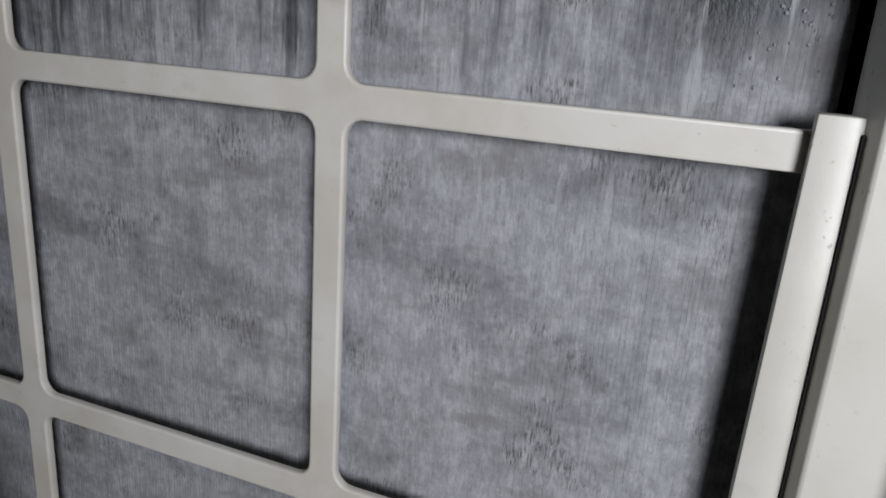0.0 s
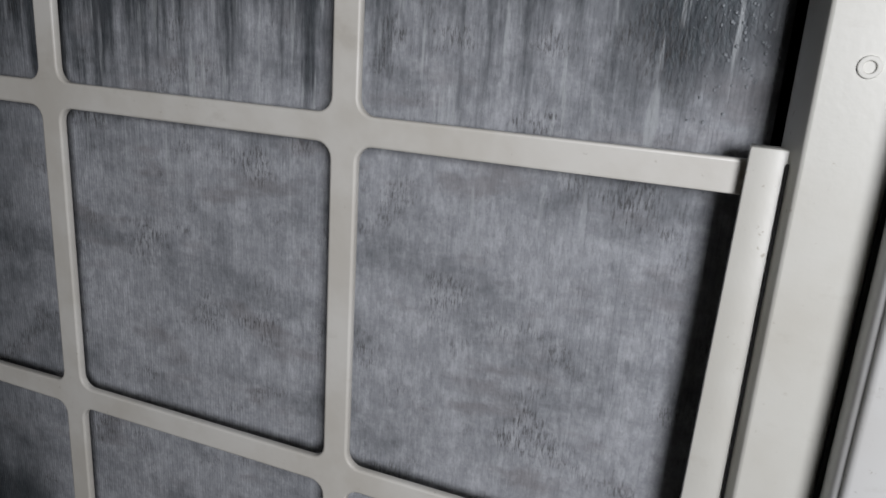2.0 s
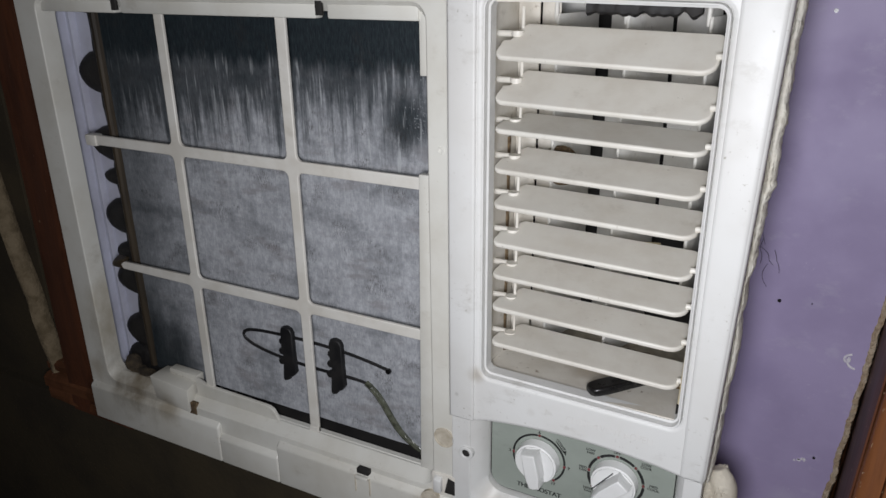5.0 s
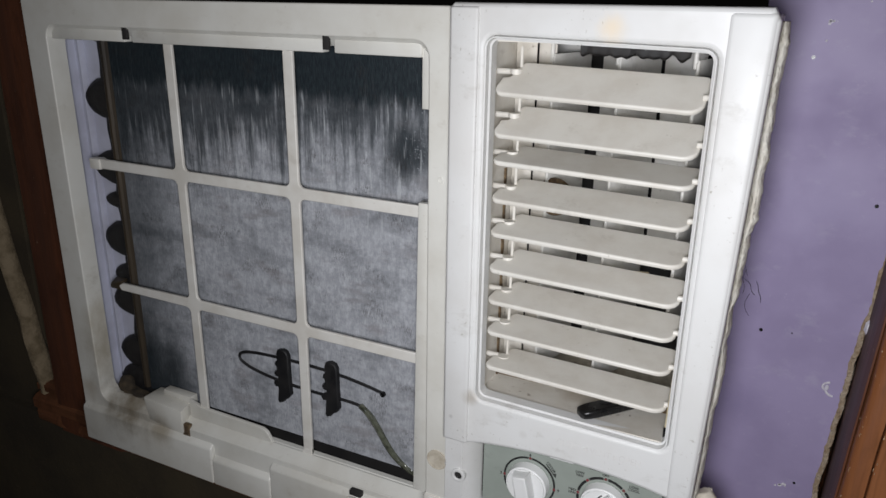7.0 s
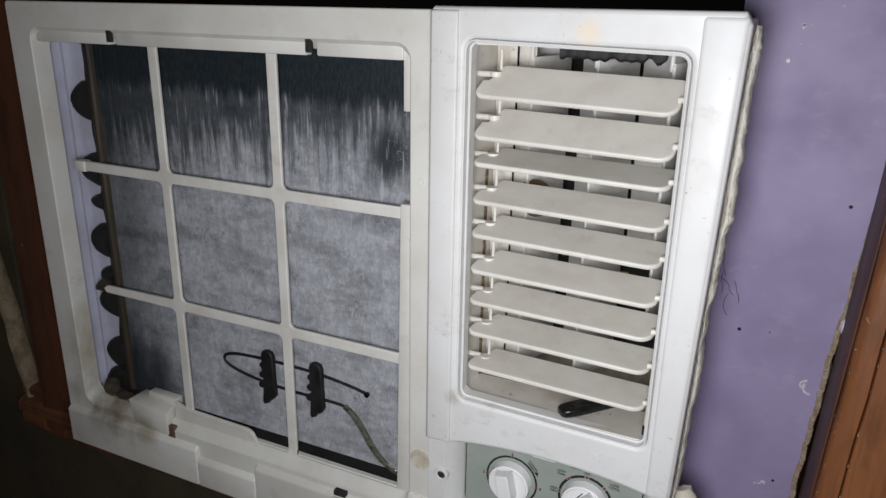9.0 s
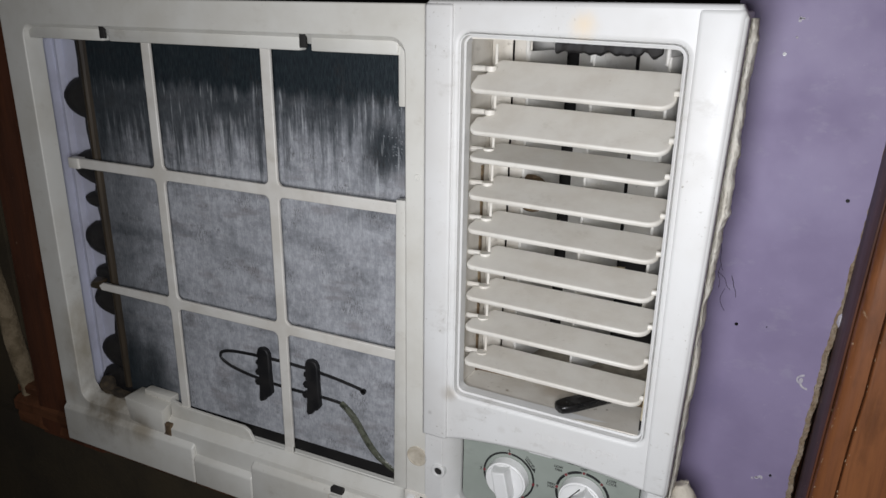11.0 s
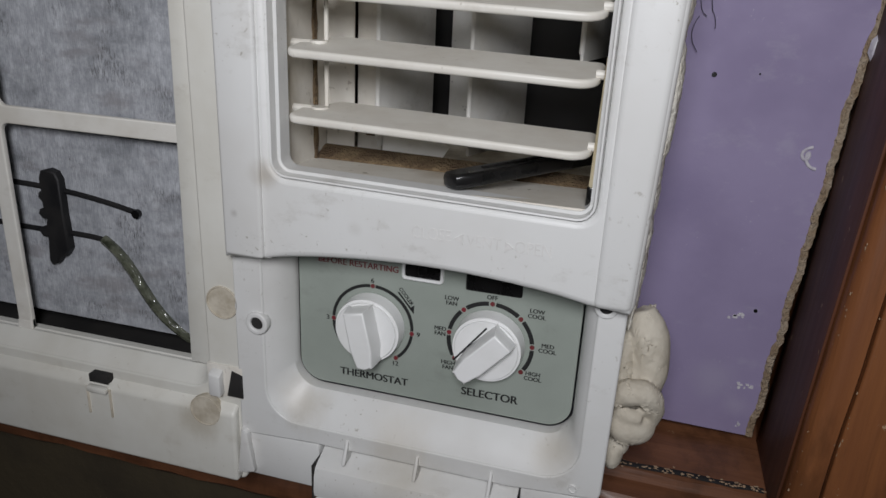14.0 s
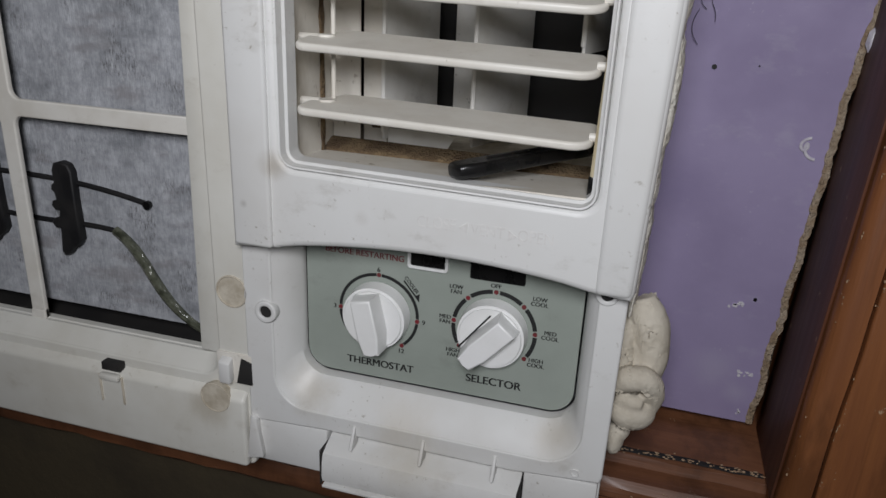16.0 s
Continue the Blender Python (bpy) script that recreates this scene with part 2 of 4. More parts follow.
def coil_material():
    """Aluminium fins: bare and wet-dark near the top, coated with grey dust that thins out in runs, with mould specks."""
    m, nt, b, pos = shader("dusty_fins")
    sep = nt.nodes.new("ShaderNodeSeparateXYZ")
    link(nt, pos, sep.inputs[0])
    x, z = sep.outputs["X"], sep.outputs["Z"]
    runs = noise_of(nt, pos, 60, (2.2, 0, 0.22), 5, 0.62)
    thin = noise_of(nt, pos, 105, (2.4, 0, 0.11), 4, 0.62, (2, 0, 7))
    wide = noise_of(nt, pos, 17, (1.6, 0, 0.5), 3, 0.5, (4, 0, 1))
    cloud = noise_of(nt, pos, 26, (0.75, 0, 1.5), 5, 0.62, (1, 0, 6))
    fine = noise_of(nt, pos, 420, (1.6, 0, 0.35), 3, 0.6)
    grit = noise_of(nt, pos, 330, (1.3, 0, 0.6), 4, 0.7, (9, 0, 2))
    off = maths(nt, "SUBTRACT", runs, 0.5)
    streak = maths(nt, "SUBTRACT", thin, 0.5)
    loose = maths(nt, "SUBTRACT", wide, 0.5)
    bare_line = ramp(nt, maths(nt, "ADD", z, maths(nt, "MULTIPLY", off, 0.035)), 1.228, 1.242, 1, 0.04)
    edge = maths(nt, "ADD", maths(nt, "ADD", z, maths(nt, "MULTIPLY", off, 0.17)), maths(nt, "MULTIPLY", loose, 0.05))
    edge = maths(nt, "ADD", edge, maths(nt, "MULTIPLY", streak, 0.085))
    # the left bays are wetter than the right one
    edge = maths(nt, "ADD", edge, ramp(nt, x, 0.16, 0.34, 0.014, -0.004))
    dust = maths(nt, "MULTIPLY", bare_line, ramp(nt, edge, 1.152, 1.224, 1, 0.20))
    side = ramp(nt, maths(nt, "ADD", x, maths(nt, "MULTIPLY", loose, 0.10)), 0.075, 0.185, 0.38, 1)
    dust = maths(nt, "MULTIPLY", dust, side)
    dust = maths(nt, "MULTIPLY", dust, ramp(nt, cloud, 0.30, 0.56, 0.56, 1))
    dust = maths(nt, "MULTIPLY", dust, ramp(nt, grit, 0.30, 0.52, 0.82, 1))
    wet = nt.nodes.new("ShaderNodeVectorMath")
    wet.operation = "DISTANCE"
    link(nt, pos, wet.inputs[0])
    wet.inputs[1].default_value = (0.400, 0.0255, 1.196)
    ragged = maths(nt, "ADD", maths(nt, "MULTIPLY", off, 0.03), maths(nt, "MULTIPLY", streak, 0.03))
    dust = maths(nt, "MULTIPLY", dust, ramp(nt, maths(nt, "ADD", wet.outputs["Value"], ragged), 0.008, 0.028, 0.15, 1))
    foul = nt.nodes.new("ShaderNodeVectorMath")
    foul.operation = "DISTANCE"
    link(nt, pos, foul.inputs[0])
    foul.inputs[1].default_value = (0.080, 0.0255, 0.915)
    dust = maths(nt, "MULTIPLY", dust, ramp(nt, maths(nt, "ADD", foul.outputs["Value"], maths(nt, "MULTIPLY", loose, 0.06)), 0.025, 0.085, 0.12, 1))
    patch = ramp(nt, noise_of(nt, pos, 34, (1, 0, 1.3), 4, 0.6, (3, 0, 5)), 0.515, 0.65)
    dash = ramp(nt, noise_of(nt, pos, 560, (2.2, 0, 0.40), 5, 0.75, (6, 0, 1)), 0.46, 0.62)
    specks = maths(nt, "MULTIPLY", patch, dash)
    bare = mixed(nt, ramp(nt, fine, 0.35, 0.7), (0.013, 0.019, 0.025), (0.026, 0.039, 0.045))
    pale = mixed(nt, ramp(nt, fine, 0.3, 0.7), (0.37, 0.38, 0.405), (0.46, 0.47, 0.495))
    mottle = noise_of(nt, pos, 120, (1.0, 0, 0.7), 6, 0.72, (5, 0, 3))
    felt = noise_of(nt, pos, 300, (1.0, 0, 0.8), 5, 0.75, (8, 0, 4))
    pale = mixed(nt, ramp(nt, mottle, 0.38, 0.60, 0.46, 0), pale, (0.21, 0.22, 0.24))
    pale = mixed(nt, ramp(nt, felt, 0.40, 0.56, 0.28, 0), pale, (0.22, 0.225, 0.24))
    pale = mixed(nt, ramp(nt, mottle, 0.54, 0.72, 0, 0.45), pale, (0.56, 0.57, 0.60))
    col = mixed(nt, dust, bare, pale)
    brown = ramp(nt, noise_of(nt, pos, 30, (0.7, 0, 2.0), 4, 0.6, (6, 0, 9)), 0.52, 0.68, 0, 0.5)
    col = mixed(nt, maths(nt, "MULTIPLY", brown, dust), col, (0.17, 0.155, 0.155))
    col = mixed(nt, maths(nt, "MULTIPLY", specks, 0.75), col, (0.040, 0.036, 0.034))
    drip = ramp(nt, noise_of(nt, pos, 75, (4, 0, 0.35), 3, 0.5, (2, 0, 8)), 0.58, 0.68, 0, 0.45)
    drip = maths(nt, "MULTIPLY", drip, maths(nt, "MULTIPLY", bare_line, side))
    drip = maths(nt, "MULTIPLY", drip, ramp(nt, z, 1.10, 1.17, 0.25, 1))
    col = mixed(nt, drip, col, (0.50, 0.52, 0.53))
    link(nt, col, b.inputs["Base Color"])
    link(nt, maths(nt, "SUBTRACT", 1.0, ramp(nt, dust, 0.1, 0.6, 0.50, 0.12)), b.inputs["Roughness"])
    link(nt, ramp(nt, dust, 0.0, 0.6, 0.35, 0.0), b.inputs["Metallic"])
    bumped(nt, b, maths(nt, "ADD", grit, maths(nt, "MULTIPLY", felt, 0.8)), 0.55, 0.0008)
    return m


M_FINS = coil_material()


# ---- shapes ----
def rrect(x0, z0, x1, z1, r, n=5):
    """A rectangle with rounded corners, as a loop of (x, z)."""
    out = []
    for cx, cz, a in ((x1 - r, z1 - r, 0), (x0 + r, z1 - r, 90), (x0 + r, z0 + r, 180), (x1 - r, z0 + r, 270)):
        for i in range(n + 1):
            t = radians(a + 90 * i / n)
            out.append((cx + r * math.cos(t), cz + r * math.sin(t)))
    return out


def circle(cx, cz, r, n=20):
    return [(cx + r * math.cos(2 * math.pi * i / n), cz + r * math.sin(2 * math.pi * i / n)) for i in range(n)]


def settle(curve_ob):
    """The mesh of a curve or text object, in the world; the curve is removed."""
    me = bpy.data.meshes.new_from_object(curve_ob.evaluated_get(bpy.context.evaluated_depsgraph_get()))
    me.transform(curve_ob.matrix_basis)
    bpy.data.objects.remove(curve_ob)
    return me


def plate(loops, y0, y1, bevel=0.0, res=2):
    """A plate standing in x and z between the depths y0 (front) and y1: an outline and the holes through it."""
    cu = bpy.data.curves.new("outline", "CURVE")
    cu.dimensions, cu.fill_mode = "2D", "BOTH"
    cu.extrude, cu.bevel_depth, cu.bevel_resolution, cu.offset = (y1 - y0) / 2 - bevel, bevel, res, -bevel
    for lp in loops:
        sp = cu.splines.new("POLY")
        sp.points.add(len(lp) - 1)
        for p, (x, z) in zip(sp.points, lp):
            p.co = (x, z, 0, 1)
        sp.use_cyclic_u = True
    ob = new("outline", cu)
    ob.matrix_basis = pose(0, (y0 + y1) / 2, 0, 90)
    return settle(ob)


def tube(points, r, smooth=True, res=3, taper=None):
    cu = bpy.data.curves.new("line", "CURVE")
    cu.dimensions, cu.bevel_depth, cu.bevel_resolution, cu.use_fill_caps = "3D", r, res, True
    sp = cu.splines.new("NURBS" if smooth else "POLY")
    sp.points.add(len(points) - 1)
    for i, (p, c) in enumerate(zip(sp.points, points)):
        p.co = (*c, 1)
        if taper:
            p.radius = taper[i]
    if smooth:
        sp.use_endpoint_u, sp.order_u = True, min(4, len(points))
    return settle(new("line", cu))


def lettering(body, x, z, y, size, turn=0.0, align="CENTER", raised=0.00005, wide=1.0):
    cu = bpy.data.curves.new("letters", "FONT")
    cu.body, cu.size, cu.extrude, cu.align_x, cu.align_y = body, size, raised, align, "CENTER"
    cu.space_line = 0.9
    ob = new("letters", cu)
    ob.matrix_basis = Matrix.Translation((x, y, z)) @ pose(0, 0, 0, 90) @ pose(0, 0, 0, 0, 0, turn) @ Matrix.Diagonal((wide, 1, 1, 1))
    return settle(ob)


def slab(x0, x1, y0, y1, z0, z1, bevel=0.0, seg=2, shift=None):
    """A box with rounded edges; shift moves its corners, keyed by (right, back, top)."""
    bm = bmesh.new()
    bmesh.ops.create_cube(bm, size=1)
    for v in bm.verts:
        k = (v.co.x > 0, v.co.y > 0, v.co.z > 0)
        v.co = Vector((x1 if k[0] else x0, y1 if k[1] else y0, z1 if k[2] else z0))
        if shift and k in shift:
            v.co += Vector(shift[k])
    if bevel:
        bmesh.ops.bevel(bm, geom=bm.edges[:], offset=bevel, segments=seg, affect="EDGES", profile=0.5)
    return bm


def disc(cx, cz, y0, y1, r0, r1, n=40, bevel=0.0):
    """A round boss along y from y0 (front, radius r1) to y1 (radius r0)."""
    bm = bmesh.new()
    bmesh.ops.create_cone(bm, cap_ends=True, segments=n, radius1=r0, radius2=r1, depth=y1 - y0)
    bmesh.ops.transform(bm, matrix=Matrix.Translation((cx, (y0 + y1) / 2, cz)) @ pose(0, 0, 0, 90), verts=bm.verts[:])
    if bevel:
        rim = [e for e in bm.edges if all(abs(v.co.y - y0) < 1e-6 for v in e.verts)]
        bmesh.ops.bevel(bm, geom=rim, offset=bevel, segments=3, affect="EDGES")
    return bm


def loft(loops):
    """Joins loops of equally many points ((x, y, z) each) into one skin."""
    bm = bmesh.new()
    rings = [[bm.verts.new(p) for p in lp] for lp in loops]
    for a, b in zip(rings, rings[1:]):
        for i in range(len(a)):
            j = (i + 1) % len(a)
            bm.faces.new((a[i], a[j], b[j], b[i]))
    return bm


def join(*items):
    """One mesh out of several meshes."""
    bm = bmesh.new()
    for it in items:
        if isinstance(it, bmesh.types.BMesh):
            me = bpy.data.meshes.new("piece")
            it.to_mesh(me)
            it.free()
            it = me
        bm.from_mesh(it)
    return bm


def place_of(ob):
    m = ob.matrix_basis.copy()
    return place_of(ob.parent) @ ob.matrix_parent_inverse @ m if ob.parent else m


def part(name, data, material, parent=None, label="", flat=False):
    if isinstance(data, bmesh.types.BMesh):
        bmesh.ops.recalc_face_normals(data, faces=data.faces[:])
        me = bpy.data.meshes.new(name)
        data.to_mesh(me)
        data.free()
        data = me
    data.materials.clear()
    data.materials.append(material)
    if not flat:
        data.polygons.foreach_set("use_smooth", [True] * len(data.polygons))
        data.set_sharp_from_angle(angle=radians(35))
    ob = new(name, data)
    if parent:
        ob.parent = parent
        ob.matrix_parent_inverse = place_of(parent).inverted()
    if label:
        tagged(ob, label)
    return ob


def thing(name, base, label, category, **more):
    ob = new(name)
    ob.matrix_basis = Matrix.Translation(base)
    ob.empty_display_size = 0.05
    return tagged(ob, label, category, **more)


def single(name, data, material, label, category="", kind="", group="", flat=False):
    return tagged(part(name, data, material, None, "", flat), label, category, group, kind)


# ---- the room and the window's woodwork ----
# floor, ceiling and the south, west and east walls: unseen, added to bounce light
single("floor", slab(-1.6, 2.2, -2.4, 0.3, -0.05, 0), M_FLOOR, "unseen dull grey floor added to close the room", "floor", "structure")
single("ceiling", slab(-1.6, 2.2, -2.4, 0.3, 2.6, 2.65), M_ROOM, "unseen plain ceiling added to close the room", "ceiling", "structure")
single("wall_south", slab(-1.6, 2.2, -2.45, -2.4, 0, 2.6), M_ROOM, "unseen plain wall added behind the viewer to bounce light", "wall", "structure")
single("wall_west", slab(-1.65, -1.6, -2.4, 0.3, 0, 2.6), M_ROOM, "unseen plain side wall added to bounce light", "wall", "structure")
single("wall_east", slab(2.2, 2.25, -2.4, 0.3, 0, 2.6), M_ROOM, "unseen plain side wall added to bounce light", "wall", "structure")
single("wall_north", plate([[(-1.6, 0), (2.2, 0), (2.2, 2.6), (-1.6, 2.6)], [(-0.17, 0.70), (1.15, 0.70), (1.15, 1.95), (-0.17, 1.95)]], 0.075, 0.30), M_WALL, "stained brownish wall round the wooden window, its colour darkened for shade", "wall", "structure")
single("apron", slab(-0.4, 1.2, 0.064, 0.075, 0.40, 0.776), M_WALL, "olive-brown plastered wall under the window sill, its colour darkened for shade", "wall", "structure")


def sill_profile():
    pts = [(0.30, 0.842), (0.082, 0.843), (0.076, 0.840), (0.074, 0.834), (0.060, 0.833), (0.056, 0.829), (0.056, 0.822), (0.060, 0.819),
           (0.052, 0.817), (0.047, 0.812), (0.047, 0.800), (0.052, 0.796), (0.050, 0.792), (0.050, 0.780), (0.054, 0.776), (0.30, 0.776)]
    return pts


bm = bmesh.new()
rings = []
N = 60
for i in range(N + 1):
    x = -0.17 + 1.32 * i / N
    rings.append([bm.verts.new((x, y + 0.0026 * noise.noise((x * 42, z * 90, 1)), z + 0.0016 * noise.noise((x * 40, z * 70, 4)))) for y, z in sill_profile()])
for a, b in zip(rings, rings[1:]):
    for i in range(len(a)):
        bm.faces.new((a[i], a[(i + 1) % len(a)], b[(i + 1) % len(a)], b[i]))
bm.faces.new(rings[0])
bm.faces.new(rings[-1])
single("window_sill", bm, M_WOOD_H, "worn varnished brown wooden window sill with mouldings", "window sill", "structure")
single("sill_gap", loft([[(x, 0.0772 + (0.0026 + 0.0016 * noise.noise((x * 90, 3, 1))) * math.cos(a) + 0.0012 * noise.noise((x * 40, 8, 1)), 0.8431 + (0.0005 + 0.0003 * noise.noise((x * 160, 1, 5))) * math.sin(a)) for a in [radians(45 * k) for k in range(8)]]
                        for x in [0.645 + 0.00145 * i for i in range(61)]]), M_DARK, "black gap in the worn sill", "gap", "structure")


def jamb(name, x0, x1, y, edge, lean=0.0, r=0.008):
    """An upright with a rounded inner edge."""
    outline = []
    for i in range(7):
        a = radians(90 * i / 6)
        outline.append((x0 + r - r * math.cos(a), y + r - r * math.sin(a)))
    outline += [(x1 - 0.001, y), (x1, y + 0.002), (x1, 0.30), (x0, 0.30)]
    if edge < 0:
        outline = [(x0 + x1 - x, yy) for x, yy in outline]
    zs = [0.776 + 1.18 * i / 70 for i in range(71)]
    return loft([[(x + lean * (z - 0.8435) + 0.0008 * noise.noise((x * 50, yy * 50, z * 25)), yy + 0.0008 * noise.noise((x * 60, yy * 40, z * 22 + 7)), z) for x, yy in outline] for z in zs])


single("jamb_right", jamb("jamb", 0.7350, 0.7500, 0.046, 1, 0.042), M_WOOD, "varnished orange-brown wooden window jamb with worn edges", "window frame", "structure")
single("casing_right", jamb("casing", 0.7505, 1.15, 0.0445, 1, 0.042, 0.0016), M_WOOD, "cracked orange-brown wooden casing beside the jamb", "window frame", "structure")
single("rebate", slab(0.7330, 0.7345, 0.056, 0.128, 0.8435, 1.87, 0.0005, 2, {(r, k, True): (0.0431, 0, 0) for r in (False, True) for k in (False, True)}), M_WOOD_DARK, "dark brown rebate beside the filler board", "window frame", "structure")
single("jamb_left", jamb("jamb", -0.125, -0.012, 0.050, -1), M_WOOD_DARK, "dark brown wooden window jamb beside the air conditioner", "window frame", "structure")
single("head_rail", slab(-0.17, 1.15, 0.048, 0.30, 1.87, 1.95, 0.004), M_WOOD_H, "brown wooden head of the window frame", "window frame", "structure")
bm = loft([[(-0.152 - 0.22 * (z - 0.79) + 0.006 * noise.noise((1, 2, z * 9)) + 0.010 * math.cos(a), 0.066 + 0.012 * math.sin(a) + 0.003 * noise.noise((a, 5, z * 30)), z)
            for a in [radians(30 * k) for k in range(12)]] for z in [0.80 + 0.03 * i for i in range(36)]])
single("plaster_edge", bm, M_PLASTER, "ragged pale plaster edge along the left jamb", "plaster", "structure")

M_SPLINTER = surface("bare_splinter", (0.46, 0.33, 0.21), (0.30, 0.19, 0.11), 0.8, 200, bump=0.4)


def splinters(spots, seed):
    """Small ragged flakes of bare wood and plaster, each at (x, y, z) with its size and a stretch along z or x."""
    random.seed(seed)
    bits = []
    for (x, y, z), size, tall in spots:
        bm = bmesh.new()
        bmesh.ops.create_icosphere(bm, subdivisions=1, radius=1)
        for v in bm.verts:
            f = random.uniform(0.5, 1.3)
            v.co = Vector((x + v.co.x * size * f / tall ** 0.5, y + v.co.y * 0.0007 * f, z + v.co.z * size * f * tall))
        bits.append(bm)
    return join(*bits)


random.seed(21)
spots = []
for k in range(46):
    z = random.uniform(0.845, 1.12)
    if noise.noise((0, 4, z * 30)) > -0.15:
        spots.append(((0.7508 + 0.042 * (z - 0.8435) + random.gauss(0, 0.0006), 0.0452, z), random.uniform(0.0002, 0.0007), random.uniform(1.2, 3.5)))
for k in range(26):
    z = random.uniform(0.86, 1.1)
    spots.append(((0.7352 + 0.042 * (z - 0.8435) + random.gauss(0.001, 0.0010), 0.0490, z), random.uniform(0.0002, 0.0006), random.uniform(0.8, 2.5)))
single("jamb_chips", splinters(spots, 5), M_SPLINTER, "pale chips of bare wood along the cracked jamb", "wood chips", "stuff")
spots = []
for k in range(60):
    x = random.uniform(0.645, 0.735)
    spots.append(((x, 0.0765 + random.gauss(0, 0.0016), 0.8438), random.uniform(0.0003, 0.0010), random.uniform(0.25, 0.6)))
for k in range(34):
    spots.append(((random.uniform(0.645, 0.76), random.choice((0.0560, 0.0470, 0.0500)), random.choice((0.8330, 0.8175, 0.7960)) + random.gauss(0, 0.0010)), random.uniform(0.0003, 0.0010), random.uniform(0.25, 0.6)))
single("sill_crumbs", splinters(spots, 6), M_SPLINTER, "crumbs and pale splinters along the worn sill", "crumbs", "stuff")

# ---- purple filler board ----
board = thing("filler_board", (0.70, 0.12, 0.843), "purple painted filler board with a torn fibrous edge", "board")


def torn(z):
    base = np.interp(z, [0.85, 0.91, 0.955, 1.005, 1.045, 1.094, 1.1465, 1.2, 1.6], [0.7275, 0.7305, 0.7338, 0.7365, 0.7385, 0.7432, 0.7475, 0.751, 0.768])
    return float(base) + 0.0022 * noise.noise((0, 3, z * 45)) + 0.0009 * noise.noise((8, 3, z * 210)) + 0.0006 * noise.noise((2, 7, z * 700))


zs = [0.8505 + 0.0022 * i for i in range(327)]
outline = [(0.6405, 0.852), (0.66, 0.8515), (0.70, 0.8508)] + [(torn(z) - 0.0015, z) for z in zs] + [(0.6405, zs[-1])]
part("painted_face", plate([outline], 0.120, 0.1245), M_PURPLE, board)
bm = bmesh.new()
rows = []
for z in zs:
    x = torn(z)
    w = 0.0030 + 0.0025 * noise.noise((4, 1, z * 35))
    rows.append([bm.verts.new(p) for p in ((x - 0.003, 0.1205, z), (x - 0.0012, 0.1190, z), (x + 0.0015, 0.1195 + 0.0022 * noise.noise((1, 9, z * 420)), z),
                                           (x + w, 0.126 + 0.003 * noise.noise((7, 9, z * 380)), z), (x + w * 0.8, 0.133, z), (x - 0.003, 0.134, z))])
for a, b in zip(rows, rows[1:]):
    for i in range(5):
        bm.faces.new((a[i], a[i + 1], b[i + 1], b[i]))
part("torn_edge", bm, M_FIBRE, board, "brown fibrous torn edge of the board")
bm = loft([[(torn(z) + 0.004 + 0.0035 * math.cos(a) * s, 0.117 + 0.003 * math.sin(a) * s, z) for a in [radians(45 * k) for k in range(8)]]
           for z, s in [(1.075 + 0.006 * i, 0.35 + 0.75 * abs(noise.noise((2, 2, i * 0.7))) + (0.9 if 0 < i < 3 else 0)) for i in range(42)]])
part("paper_shred", bm, M_CHIP, board, "white shred of paper hanging along the torn edge")
random.seed(4)
for cx, cz, r in ((0.7155, 0.9335, 0.0011), (0.6750, 1.2770, 0.0014), (0.7325, 1.1755, 0.0014), (0.6710, 1.0645, 0.0014), (0.6935, 1.0665, 0.0005)):
    part("nail_hole", disc(cx, cz, 0.1194, 0.1202, r, r, 12), M_BLACK, board)


def chip(cx, cz, size, n):
    blobs = []
    for k in range(n):
        x, z = cx + random.uniform(-1, 1) * size, cz + random.uniform(-1, 1) * size * 0.5
        blobs.append(plate([[(x + q[0] * random.uniform(0.5, 1.3), z + q[1] * random.uniform(0.4, 1.0)) for q in circle(0, 0, size * random.uniform(0.12, 0.4), 7)]], 0.1192, 0.1203))
    return join(*blobs)


part("paint_chip", chip(0.7045, 0.929, 0.005, 7), M_CHIP, board)
part("paint_chip", chip(0.7185, 0.884, 0.004, 6), M_CHIP, board)
part("paint_chip", chip(0.7170, 0.8575, 0.003, 5), M_CHIP, board)
part("paint_chip", chip(0.684, 1.301, 0.003, 7), M_CHIP, board)
for k in range(9):
    part("paint_speck", disc(random.uniform(0.668, 0.735), random.uniform(1.285, 1.335), 0.1194, 0.1203, 0.0006 + 0.0006 * random.random(), 0.0006, 8), M_CHIP, board)
scrawl = [(0.7265, 1.0310), (0.7210, 1.0295), (0.7220, 1.0230), (0.7260, 1.0245), (0.7250, 1.0295), (0.7230, 1.0240), (0.7270, 1.0195), (0.7300, 1.0195)]
part("paint_scrape", tube([(x, 0.1197, z) for x, z in scrawl], 0.0009), M_CHIP, board, "white curled scrape in the purple paint")

# stray black threads hanging beside the appliance
bits = []
for k in range(6):
    x, z = 0.650 + random.uniform(0, 0.014), 1.105 + random.uniform(-0.012, 0.03)
    pts = []
    for j in range(5):
        pts.append((x, 0.117 + random.uniform(-0.001, 0.001), z))
        x += random.uniform(-0.003, 0.0045)
        z -= random.uniform(0.002, 0.008)
    bits.append(tube(pts, 0.00016, res=1))
single("loose_threads", join(*bits), M_INK, "thin black loose threads hanging over the purple board", "threads", "stuff")

# ---- foam strip and stuffed cloth at the side of the appliance ----
def foam_width(z):
    w = 0.0056 + 0.0038 * noise.noise((0.3, 6, z * 22)) + 0.0022 * noise.noise((3, 6, z * 75)) + 0.0010 * noise.noise((5, 1, z * 260))
    return max(0.0012, w) * float(np.interp(z, [1.02, 1.16], [0.6, 1.0]))


